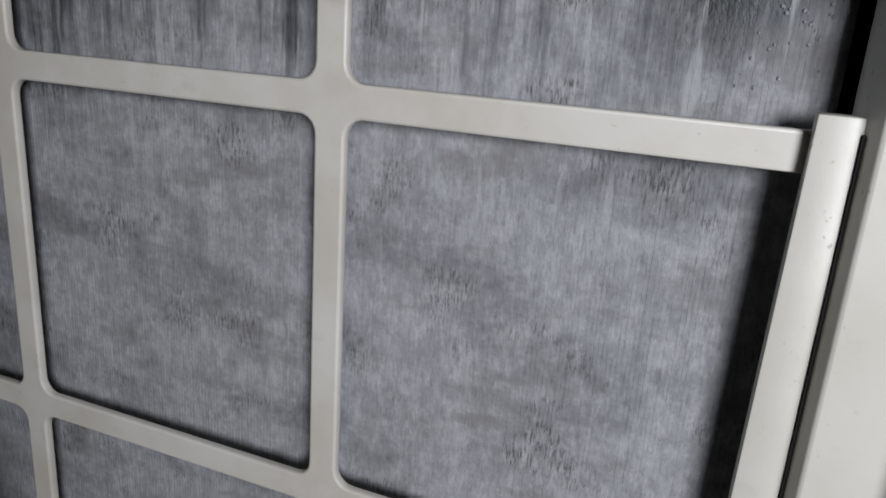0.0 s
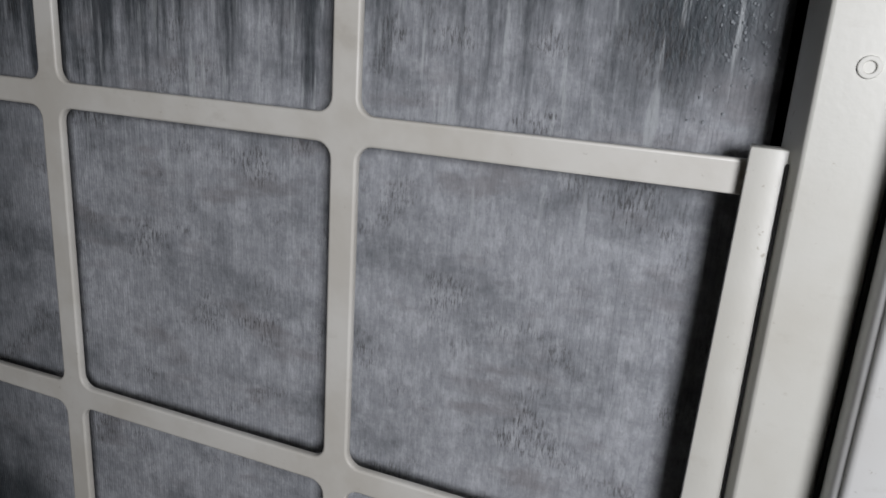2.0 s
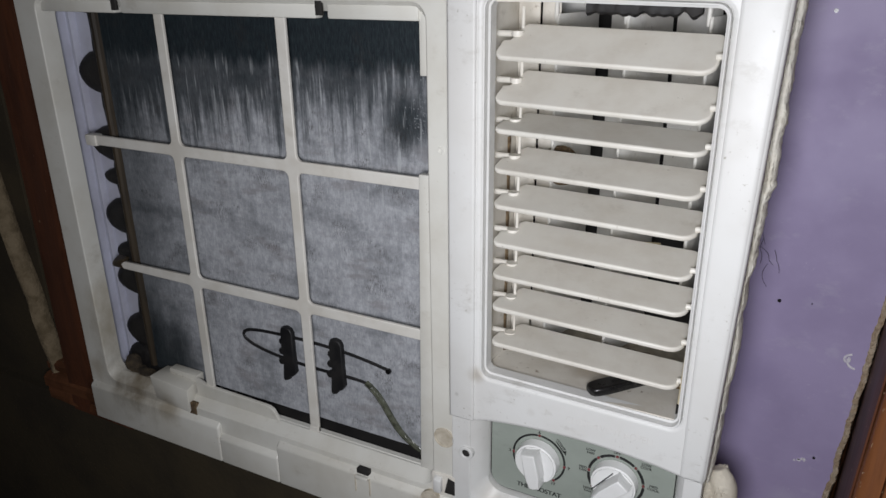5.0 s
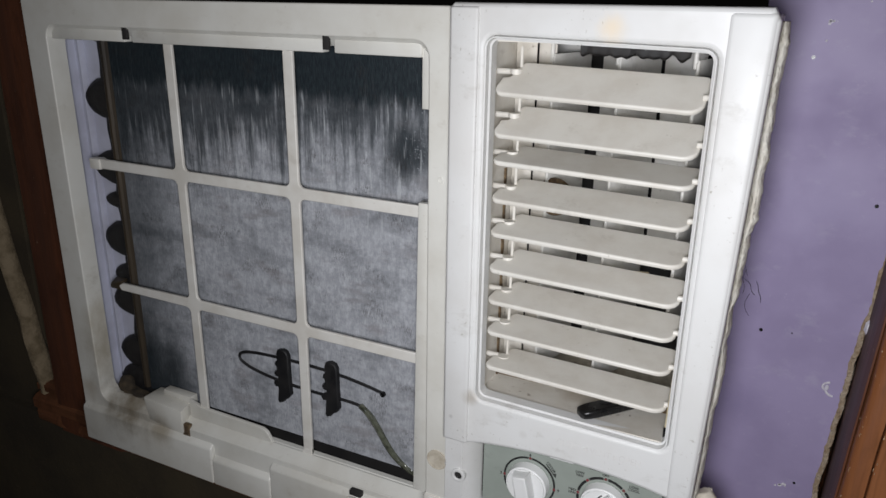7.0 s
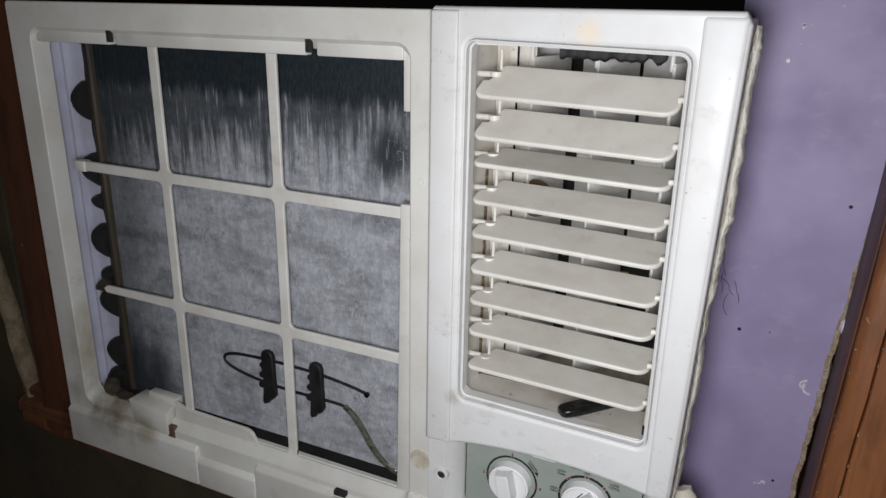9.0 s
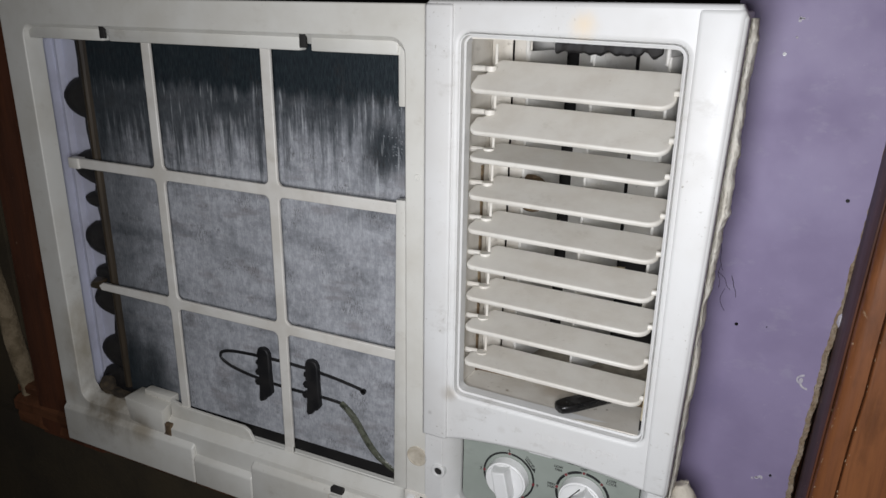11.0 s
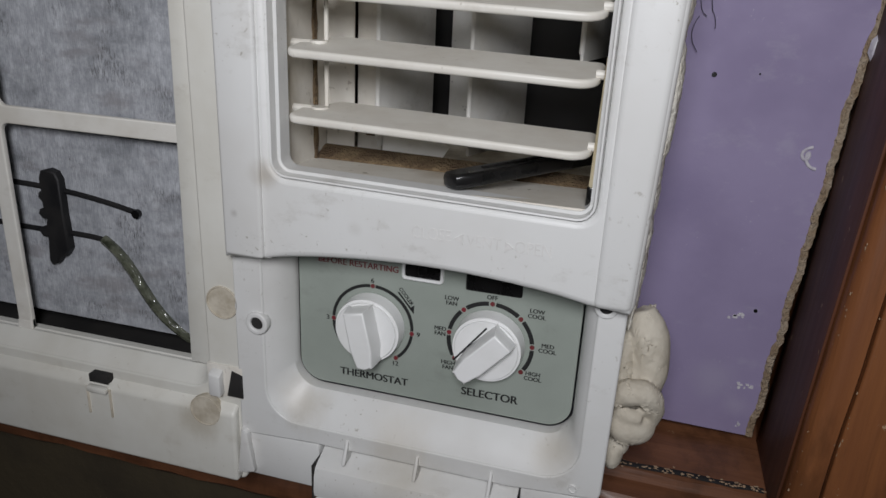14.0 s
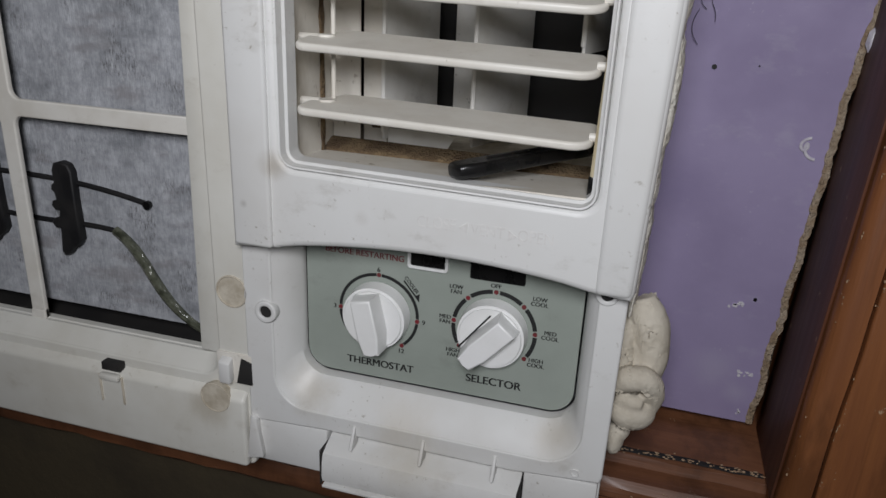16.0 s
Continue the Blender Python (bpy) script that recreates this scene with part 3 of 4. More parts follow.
bm = loft([[(0.6448 + 0.0300 * (z - 0.98) + foam_width(z) * (0.5 + 0.5 * math.cos(a)) + 0.0004 * noise.noise((a * 2, 4, z * 300)), 0.030 + 0.010 * math.sin(a) + 0.0012 * noise.noise((a, 2, z * 90)), z)
            for a in [radians(20 * k) for k in range(18)]] for z in [0.955 + 0.0018 * i for i in range(194)]])
single("foam_strip", bm, M_FOAM, "ragged cream foam sealing strip along the cabinet side", "foam strip")


def lump(c, r, fine=3):
    bm = bmesh.new()
    bmesh.ops.create_icosphere(bm, subdivisions=fine, radius=1)
    for v in bm.verts:
        v.co = Vector((c[0] + v.co.x * r[0], c[1] + v.co.y * r[1], c[2] + v.co.z * r[2]))
    return bm


def rag():
    """A wad of cloth: a flattened sleeve hanging down, twisted round itself, a slack pouch and a tail, fused and creased."""
    lobes = join(
        tube([(0.6490, 0.036, 0.960), (0.6530, 0.034, 0.951), (0.6560, 0.033, 0.940), (0.6570, 0.032, 0.929), (0.6545, 0.031, 0.920)], 0.0088, True, 6, [0.75, 1.0, 1.0, 1.0, 0.8]),
        tube([(0.6460, 0.036, 0.958), (0.6475, 0.036, 0.945), (0.6480, 0.034, 0.932)], 0.0060, True, 6, [0.8, 1.0, 0.9]),
        tube([(0.6400, 0.022, 0.9150), (0.6450, 0.019, 0.9205), (0.6515, 0.0175, 0.9255), (0.6580, 0.020, 0.9225), (0.6605, 0.026, 0.9130), (0.6580, 0.027, 0.9030)], 0.0062, True, 6, [0.7, 1.0, 1.05, 1.05, 1.0, 0.8]),
        tube([(0.6440, 0.022, 0.9080), (0.6500, 0.018, 0.9110), (0.6550, 0.019, 0.9095)], 0.0048, True, 6, [0.8, 1.0, 0.7]),
        lump((0.6505, 0.0255, 0.9020), (0.0125, 0.0115, 0.0105)), lump((0.6590, 0.034, 0.930), (0.0050, 0.009, 0.020)),
        lump((0.6440, 0.034, 0.9200), (0.006, 0.012, 0.030)), lump((0.6452, 0.0300, 0.8820), (0.0048, 0.0085, 0.0105)), lump((0.6490, 0.0300, 0.8880), (0.0035, 0.0070, 0.0060)))
    skin = bpy.data.meshes.new("lobes")
    lobes.to_mesh(skin)
    lobes.free()
    ob = new("lobes", skin)
    mod = ob.modifiers.new("fuse", "REMESH")
    mod.mode, mod.voxel_size = "VOXEL", 0.0009
    soft = ob.modifiers.new("soft", "SMOOTH")
    soft.factor, soft.iterations = 0.5, 6
    me = settle(ob)
    for v in me.vertices:
        p = v.co
        swirl = p + 0.004 * Vector((noise.noise(p * 60), noise.noise(p * 60 + Vector((7, 0, 0))), noise.noise(p * 60 + Vector((0, 7, 0)))))
        crease = 0.0016 * (abs(noise.noise(Vector((swirl.x * 70 + swirl.z * 25, swirl.y * 40, swirl.z * 60 - swirl.x * 40)))) ** 0.7 - 0.35)
        fold = 0.0012 * noise.noise(swirl * 60)
        v.co = p + v.normal * (crease + fold)
        v.co.x = max(0.6432, 0.6432 + (v.co.x - 0.642) * 1.06)
    return me


bm = rag()
single("stuffed_rag", bm, M_CLOTH, "crumpled cream cloth stuffed between cabinet and window board", "cloth")

# ---- the window air conditioner ----
ac = thing("window_air_conditioner", (0.32, 0.20, 0.843), "cream window air conditioner, front grille removed, on the wooden sill", "air conditioner")

# cabinet behind the front
cab = [(0.012, 0.846), (0.6380, 0.846), (0.6380, 1.300), (0.012, 1.300)]
part("cabinet", join(plate([cab, [(0.0145, 0.8485), (0.6355, 0.8485), (0.6355, 1.2975), (0.0145, 1.2975)]], 0.020, 0.50), slab(0.0145, 0.6355, 0.49, 0.498, 0.8485, 1.2975)), M_LILAC, ac, "grey coated steel cabinet")
# near-black sheets put in for the unlit depth round the coil
part("shade_liner", slab(0.0150, 0.4445, 0.070, 0.074, 0.850, 1.297), M_DARK, ac)
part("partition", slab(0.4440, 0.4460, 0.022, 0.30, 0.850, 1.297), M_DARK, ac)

# front bezel: flat face, sloping rim, opening
BX0, BX1, BZ0, BZ1 = 0.0, 0.4503, 0.834, 1.308
rim = rrect(0.029, 0.889, 0.4305, 1.2845, 0.012)
mouth = rrect(0.0292, 0.8965, 0.4270, 1.2770, 0.011)
bm = join(
    plate([rrect(BX0, BZ0, BX1, BZ1, 0.004), rim], 0.0, 0.016, 0.0012),
    loft([[(x, 0.0012, z) for x, z in rim], [(x, 0.011, z) for x, z in mouth], [(x, 0.019, z) for x, z in mouth]]),
    slab(0.0015, 0.0045, 0.010, 0.050, BZ0 + 0.004, BZ1 - 0.003, 0.0008),
    slab(0.002, 0.445, 0.010, 0.050, BZ1 - 0.0045, BZ1 - 0.0015, 0.0008),
    slab(0.004, 0.446, 0.010, 0.042, BZ0 + 0.0015, BZ0 + 0.0045, 0.0008))
bezel = part("front_bezel", bm, M_BEZEL, ac, "yellowed cream plastic front frame with dusty lower edge")
# lips that step the opening's right edge
part("lip", slab(0.4220, 0.4290, 0.0065, 0.0140, 1.2352, 1.2785, 0.0006), M_BEZEL, bezel)
part("lip", slab(0.4150, 0.4290, 0.0065, 0.0140, 0.900, 1.1635, 0.0006, 2, {(False, k, True): (0.0042, 0, 0) for k in (False, True)}), M_BEZEL, bezel)
part("lip_seam", slab(0.4283, 0.4289, 0.0055, 0.0075, 0.901, 1.160), M_DARK, bezel)
# tabs along the top of the opening
for x0, x1 in ((0.0305, 0.1255), (0.1345, 0.3370), (0.3475, 0.4225)):
    part("tab", slab(x0, x1, 0.0045, 0.014, 1.2720, 1.2835, 0.0012), M_BEZEL, bezel)
for x0 in (0.1275, 0.3395):
    part("slot", slab(x0, x0 + 0.0055, 0.0008, 0.004, 1.2745, 1.2885, 0.0004), M_DARK, bezel)
# lower ledge, in two heights
for x0, x1, zt in ((0.001, 0.188, 0.876), (0.188, 0.262, 0.864), (0.262, 0.4475, 0.8785)):
    part("ledge", slab(x0, x1, -0.0050, 0.002, BZ0 + 0.001, zt, 0.0022, 4, {(False, True, True): (0, 0, 0.006), (True, True, True): (0, 0, 0.006)}), M_BEZEL, bezel)
part("sloping_shelf", slab(0.150, 0.425, 0.0015, 0.014, 0.872, 0.8975, 0.001, 2, {(False, False, True): (0, 0, -0.012), (True, False, True): (0, 0, -0.012)}), M_BEZEL, bezel)
lip = [(0.150, 0.896), (0.2560, 0.896), (0.2500, 0.9065), (0.2440, 0.9095), (0.165, 0.9110), (0.150, 0.9160)]
part("raised_lip", plate([lip], 0.010, 0.014, 0.0006), M_BEZEL, bezel)
# broken block at the left corner
part("corner_block", slab(0.098, 0.146, -0.003, 0.022, 0.890, 0.912, 0.0012, 2, {(False, False, False): (0.006, 0, -0.004), (True, False, False): (0.004, 0, -0.008), (True, False, True): (0.004, 0, -0.004)}), M_BEZEL, bezel, "broken plastic block with brown grime")
part("block_recess", slab(0.1475, 0.1570, -0.0007, 0.004, 0.8800, 0.8930, 0.0003), M_DIRT, bezel)
part("block_tab", slab(0.112, 0.150, 0.012, 0.022, 0.908, 0.9175, 0.001), M_BEZEL, bezel)
bm = join(*[lump(c, r) for c, r in (((0.062, 0.020, 0.893), (0.024, 0.010, 0.007)), ((0.086, 0.018, 0.891), (0.018, 0.009, 0.005)), ((0.046, 0.021, 0.900), (0.009, 0.008, 0.014)))])
for v in bm.verts:
    v.co += Vector((0.003 * noise.noise(v.co * 160), 0.002 * noise.noise(v.co * 140 + Vector((3, 0, 0))), 0.003 * noise.noise(v.co * 150 + Vector((0, 3, 0)))))
part("grime", bm, M_GRIME, bezel, "brown grime in the lower corner")
# spring tab with its slot
part("clip_slot", slab(0.3550, 0.3672, -0.0056, 0.0, 0.8812, 0.8862, 0.0004), M_DARK, bezel)
for x in (0.3528, 0.3680):
    part("clip_groove", slab(x - 0.0005, x + 0.0005, -0.0060, 0.0, 0.860, 0.878, 0.0002), M_DUSTY, bezel)
part("clip_tongue", slab(0.3540, 0.3670, -0.0080, -0.004, 0.8755, 0.8795, 0.0010), M_BEZEL, bezel)
# round recesses and screw boss
part("round_recess", join(plate([circle(0.4415, 0.943, 0.0092, 28), circle(0.4415, 0.943, 0.0084, 28)], -0.0010, 0.002, 0.0002), disc(0.4415, 0.943, -0.0004, 0.0025, 0.0084, 0.0084)), M_DUSTY, bezel, "round recess packed with beige dust")
part("round_recess", join(plate([circle(0.4296, 0.8780, 0.0092, 28), circle(0.4296, 0.8780, 0.0084, 28)], -0.0055, -0.003, 0.0002), disc(0.4296, 0.8780, -0.0052, 0.002, 0.0084, 0.0084)), M_DUSTY, bezel, "round recess packed with beige dust")

part("screw_mark", plate([circle(0.4412, 1.1850, 0.0027, 20), circle(0.4412, 1.1850, 0.0014, 20)], -0.0006, 0.001, 0.0003), M_BEZEL, bezel)

# louvre surround: raised frame with the outlet and an arched apron
sash_loop = [(0.4515, 0.974), (0.4760, 0.9762)]
for i in range(15):
    u = i / 14
    x = 0.4760 + (0.6250 - 0.4760) * u
    sash_loop.append((x, 0.9766 + 0.0066 * math.sin(math.pi * u) ** 0.8 + 0.0012 * u))
sash_loop += [(0.6262, 0.9775), (0.6448, 0.9758), (0.6462, 0.980), (0.6562, 1.303), (0.6520, 1.3105), (0.455, 1.3105), (0.4515, 1.307)]


def sagged(x0, z0, x1, z1, r):
    """A rounded opening whose right end hangs a little lower."""
    return [(x, z - 0.022 * (x - 0.552)) for x, z in rrect(x0, z0, x1, z1, r)]


mouth = sagged(0.4803, 1.0178, 0.6240, 1.2870, 0.0065)
lipo = sagged(0.4786, 1.0161, 0.6257, 1.2887, 0.0080)
deep = sagged(0.4815, 1.0190, 0.6225, 1.2856, 0.0050)
sash = part("louver_surround", join(plate([sash_loop, lipo], -0.0120, 0.006, 0.0032, 3)), M_SASH, ac, "white glossy plastic louvre surround")
part("outlet_rim", loft([[(x, -0.0096, z) for x, z in lipo], [(x, -0.0128, z) for x, z in sagged(0.4791, 1.0166, 0.6252, 1.2882, 0.0076)],
                         [(x, -0.0126, z) for x, z in sagged(0.4799, 1.0174, 0.6244, 1.2874, 0.0068)], [(x, -0.0080, z) for x, z in mouth],
                         [(x, -0.0070, z) for x, z in deep], [(x, 0.002, z) for x, z in deep]]), M_SASH, sash)
part("left_column", slab(0.4535, 0.4740, -0.0140, -0.006, 0.9765, 1.308, 0.0018, 3), M_SASH, sash)
part("right_column", slab(0.6284, 0.6452, -0.0131, -0.006, 0.9772, 1.308, 0.0034, 4, {(True, False, True): (0.0098, 0, 0), (True, True, True): (0.0098, 0, 0)}), M_SASH, sash)
part("side_cheek", slab(0.6410, 0.6453, -0.006, 0.055, 0.979, 1.3065, 0.0015, 2, {k: (0.0098, 0, 0) for k in ((True, False, True), (True, True, True), (False, False, True), (False, True, True))}), M_SASH, sash)
part("embossed_lettering", join(lettering("CLOSE", 0.5562, 1.0003, -0.0121, 0.0078, wide=0.8), lettering("VENT", 0.5800, 0.9997, -0.0121, 0.0078, wide=0.8), lettering("OPEN", 0.6015, 0.9997, -0.0121, 0.0078, wide=0.8),
                            plate([[(0.5668, 1.0002), (0.5708, 1.0027), (0.5708, 0.9977)]], -0.0124, -0.0118), plate([[(0.5893, 1.0017), (0.5893, 0.9970), (0.5930, 0.9993)]], -0.0124, -0.0118)), M_WORDS, sash, "embossed words on the apron")

# outlet duct
duct = part("outlet_duct", slab(0.4735, 0.4768, -0.004, 0.075, 1.010, 1.290), M_INNER, ac, "cream plastic outlet duct with dirt in the corners")
part("duct_wall", slab(0.6238, 0.6262, -0.004, 0.052, 1.010, 1.290), M_INNER, duct)
part("duct_floor", slab(0.4765, 0.6240, -0.006, 0.040, 1.0090, 1.0186, 0, 2, {(False, True, True): (0, 0, -0.0035), (True, True, True): (0, 0, -0.0035)}), M_INNER, duct)
part("duct_roof", slab(0.4765, 0.6240, -0.004, 0.052, 1.2860, 1.291), M_INNER, duct)
part("dirt_strip", slab(0.4768, 0.6235, 0.0395, 0.0505, 1.0065, 1.0165, 0.0015, 2, {(False, True, True): (0, 0, 0.005), (True, True, True): (0, 0, 0.003)}), M_DIRT, duct, "brown dirt along the back of the duct floor")
part("corner_dirt", loft([[(0.4774 + (0.0011 + 0.0010 * noise.noise((4, 2, z * 130))) * math.cos(a), 0.0390 + (0.0020 + 0.0014 * noise.noise((1, 7, z * 90))) * math.sin(a), z) for a in [radians(60 * k) for k in range(6)]] for z in [1.014 + 0.003 * i for i in range(60)]]), M_DIRT, duct, "brown dirt in the duct's corner")
part("paper_scrap", slab(0.5085, 0.5400, 0.0525, 0.0545, 1.0160, 1.0275, 0.0005, 1, {(True, False, True): (0.006, 0, -0.002)}), M_VANE, duct)
# near-black back and side stand in for shade deep in the outlet
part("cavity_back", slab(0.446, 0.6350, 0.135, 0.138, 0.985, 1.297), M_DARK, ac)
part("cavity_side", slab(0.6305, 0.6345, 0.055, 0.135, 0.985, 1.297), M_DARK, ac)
part("cavity_floor", slab(0.447, 0.6345, 0.0505, 0.135, 1.008, 1.015), M_DUSTY, ac)
part("side_panel", slab(0.4772, 0.4930, 0.0520, 0.0535, 1.012, 1.285, 0.0005), M_INNER, ac, "cream inner panel beside the vanes")
part("inner_plate", slab(0.4932, 0.5068, 0.0560, 0.0575, 1.012, 1.285, 0.0005), M_INNER, ac)
part("inner_plate", slab(0.4770, 0.5190, 0.104, 0.106, 1.010, 1.285, 0.0005), M_VANE, ac)
for x0, x1, zb in ((0.5290, 0.5685, 1.020), (0.5760, 0.6060, 1.125)):
    part("inner_plate", slab(x0, x1, 0.106, 0.108, zb, 1.285, 0.0005), M_VANE, ac)
# ragged dark foam at the top
bm = loft([[(x, 0.046 + 0.004 * math.sin(a), 1.2815 + (0.0055 + 0.004 * noise.noise((x * 160, 3, 1))) * math.cos(a)) for a in [radians(45 * k) for k in range(8)]] for x in [0.528 + 0.002 * i for i in range(38)]])
part("torn_gasket", bm, M_MASTIC, duct, "torn dark foam gasket")

# upright vanes behind the louvres
for xf, xb, zb in ((0.5070, 0.5205, 1.022), (0.5550, 0.5750, 1.022), (0.6070, 0.6170, 1.072)):
    bm = slab(-0.0009, 0.0009, 0, 0.052, zb, 1.276, 0.0007)
    bmesh.ops.transform(bm, matrix=Matrix.Translation((xf, 0.050, 0)) @ pose(0, 0, 0, 0, 0, math.degrees(math.atan2(xf - xb, 0.050))), verts=bm.verts[:])
    vane = part("vane", bm, M_VANE, ac)
    part("vane_rib", tube([(xf, 0.0495, zb + 0.004), (xf, 0.0495, 1.274)], 0.0013, False), M_VANE, vane)
    part("vane_pin", tube([(xf - 0.002, 0.052, 1.270), (xf - 0.002, 0.052, 1.287)], 0.0016, False), M_VANE, vane)
part("vane_link", slab(0.4985, 0.5900, 0.054, 0.0565, 1.0265, 1.0305, 0.0006, 1), M_DIRT, ac)
part("straw", tube([(0.5578, 0.046, 1.1202), (0.5742, 0.045, 1.1223), (0.5907, 0.046, 1.1232)], 0.0008), M_STICK, ac, "pale straw caught between the vanes")
part("blower_end", disc(0.5130, 1.1696, 0.0500, 0.0530, 0.0150, 0.0135, 32, 0.0006), M_DIRT, ac, "dusty grey end of the blower")
part("vane_screw", disc(0.5045, 1.2635, 0.0795, 0.084, 0.0026, 0.0022, 16), M_SCREW, ac)

# nine louvres
LOUVERS = ((1.2498, 0.0230), (1.2211, 0.0205), (1.2024, 0.0065), (1.1748, 0.0105), (1.1492, 0.0085), (1.1213, 0.0085), (1.0964, 0.0065), (1.0709, 0.0045), (1.0418, 0.0030))


def louver_mesh():
    """A blade 137 mm long: rounded front corners, a lug cut at the left end."""
    pts = []
    for cx, cy, r, a0 in ((0.1375 - 0.010, 0.010, 0.010, 270), (0.1375 - 0.004, 0.034 - 0.004, 0.004, 0), ):
        for i in range(7):
            t = radians(a0 + 90 * i / 6)
            pts.append((cx + r * math.cos(t), cy + r * math.sin(t)))
    pts += [(0.0130, 0.034), (0.0100, 0.030), (0.0085, 0.022), (0.0060, 0.0175), (0.0010, 0.0165)]
    for i in range(7):
        t = radians(180 + 90 * i / 6)
        pts.append((0.006 + 0.006 * math.cos(t), 0.007 + 0.007 * math.sin(t)))
    cu = plate([pts], -0.0019, 0.0019, 0.0014, 3)
    cu.transform(pose(0, 0, 0, -90))
    return cu


blade = louver_mesh()
for k, (z, rise) in enumerate(LOUVERS):
    lou = part("louver", blade.copy() if k == 0 else blade, M_LOUVER, ac, flat=False)
    tilt = math.degrees(math.atan2(rise, 0.033))
    lou.matrix_basis = Matrix.Translation((0.4825, -0.0045, z + 0.0012)) @ pose(0, 0, 0, 0, 1.5, 0) @ pose(0, 0, 0, tilt)
    zp, yp = z + rise * 0.62, -0.0045 + 0.021
    part("pivot", tube([(0.4765, yp, zp + 0.001), (0.4870, yp, zp + 0.001)], 0.0021, False), M_LOUVER, ac)
    part("pivot", tube([(0.6180, yp - 0.012, zp - rise * 0.3), (0.6240, yp - 0.012, zp - rise * 0.3)], 0.0020, False), M_LOUVER, ac)
    part("link_lug", disc(0, 0, -0.0018, 0.0018, 0.0042, 0.0042, 20, 0.0006), M_LOUVER, ac).matrix_basis = Matrix.Translation((0.4920, yp - 0.003, zp + 0.0014)) @ pose(0, 0, 0, 90)
part("link_rod", tube([(0.4935, 0.0175, 1.036), (0.4935, 0.0175, 1.126), (0.4935, 0.0190, 1.282)], 0.0011, False), M_LOUVER, ac)

# black vent lever on the duct floor, and a loose strip at the right
lever_top = [(0.0, -0.0030), (0.0018, -0.0062), (0.0060, -0.0076), (0.0120, -0.0082), (0.074, -0.0072), (0.074, 0.0072), (0.0120, 0.0082), (0.0060, 0.0076), (0.0018, 0.0062), (0.0, 0.0030)]
bm = join(plate([[(x, -y) for x, y in lever_top]], -0.0065, 0.0, 0.0020, 3), plate([[(0.018, -0.0012), (0.072, -0.0010), (0.072, 0.0010), (0.018, 0.0012)]], -0.0074, -0.0050, 0.0006))
bmesh.ops.transform(bm, matrix=pose(0, 0, 0, -90), verts=bm.verts[:])
bmesh.ops.transform(bm, matrix=Matrix.Translation((0.5600, -0.003, 1.0195)) @ pose(0, 0, 0, -6, -5, 42), verts=bm.verts[:])
part("vent_lever", bm, M_BLACK, ac, "glossy black vent lever")
part("loose_strip", slab(0.6202, 0.6234, 0.001, 0.010, 1.0190, 1.0800, 0.0008, 1, {k: (0.0015, 0, 0) for k in ((False, False, True), (True, False, True), (False, True, True), (True, True, True))}), M_STICK, ac, "ivory loose strip standing in the outlet")
part("strip_foot", slab(0.6198, 0.6236, 0.0005, 0.011, 1.0170, 1.0265, 0.0010), M_BLACK, ac)

# control housing under the surround: face, dished recess, hinge knuckles
rim = rrect(0.4655, 0.8795, 0.6310, 0.9925, 0.018, 8)
mid = rrect(0.4690, 0.8860, 0.6275, 0.9915, 0.018, 8)
low = rrect(0.4755, 0.8950, 0.6250, 0.9900, 0.014, 8)
house = part("control_housing", join(
    plate([[(0.4490, 0.8665), (0.4950, 0.8690), (0.598, 0.8690), (0.6425, 0.8725), (0.6434, 0.876), (0.6440, 0.975), (0.643, 1.00), (0.4490, 1.00)], rim], -0.0010, 0.012, 0.0010),
    loft([[(x, 0.0000, z) for x, z in rim], [(x, 0.0035, z) for x, z in mid], [(x, 0.0130, z) for x, z in low], [(x, 0.0195, z) for x, z in low]]),
    slab(0.6400, 0.6430, 0.004, 0.055, 0.845, 0.990, 0.0008)), M_SASH, ac, "white plastic control housing with dusty corners")
part("hinge_block", slab(0.4505, 0.4950, 0.0005, 0.020, 0.8390, 0.8680, 0.0015), M_SASH, house)
part("hinge_block", slab(0.6045, 0.6420, 0.0005, 0.020, 0.8400, 0.8705, 0.0015), M_SASH, house)
bm = loft([[(x, y, z) for y, z in ((0.016, 0.8420), (-0.0075, 0.8412), (-0.0095, 0.8425), (-0.0105, 0.8465), (-0.0100, 0.8550), (-0.0085, 0.8595), (-0.0045, 0.8618), (0.002, 0.8640), (0.012, 0.8700), (0.016, 0.8700))] for x in (0.4965, 0.4975, 0.551, 0.6025, 0.6035)])
drum = part("hinge_drum", bm, M_SASH, house, "rounded hinge cover with dust on its top")
for x0 in (0.4957, 0.6033):
    part("drum_end", slab(x0, x0 + 0.0009, -0.0112, 0.014, 0.8412, 0.8630, 0.0004), M_DARK, drum)
for x in (0.5120, 0.5508, 0.5895):
    part("rib", slab(x - 0.0009, x + 0.0009, -0.0080, 0.002, 0.8640, 0.8760, 0.0005, 1, {(False, False, True): (0, 0.006, 0), (True, False, True): (0, 0.006, 0)}), M_SASH, house)
part("drum_seam", slab(0.4968, 0.6033, -0.0110, 0.010, 0.8392, 0.8408, 0.0004), M_SASH, drum)
part("screw_boss", join(plate([circle(0.4622, 0.9355, 0.0062, 24), circle(0.4622, 0.9355, 0.0034, 24)], -0.0030, 0.002, 0.0008)), M_SASH, house)
part("screw_hole", disc(0.4622, 0.9355, -0.0016, 0.001, 0.0034, 0.0034, 20), M_DARK, house)
part("screw_boss", plate([circle(0.6345, 0.9740, 0.0052, 24), circle(0.6345, 0.9740, 0.0030, 24)], -0.0022, 0.001, 0.0005), M_SASH, house)
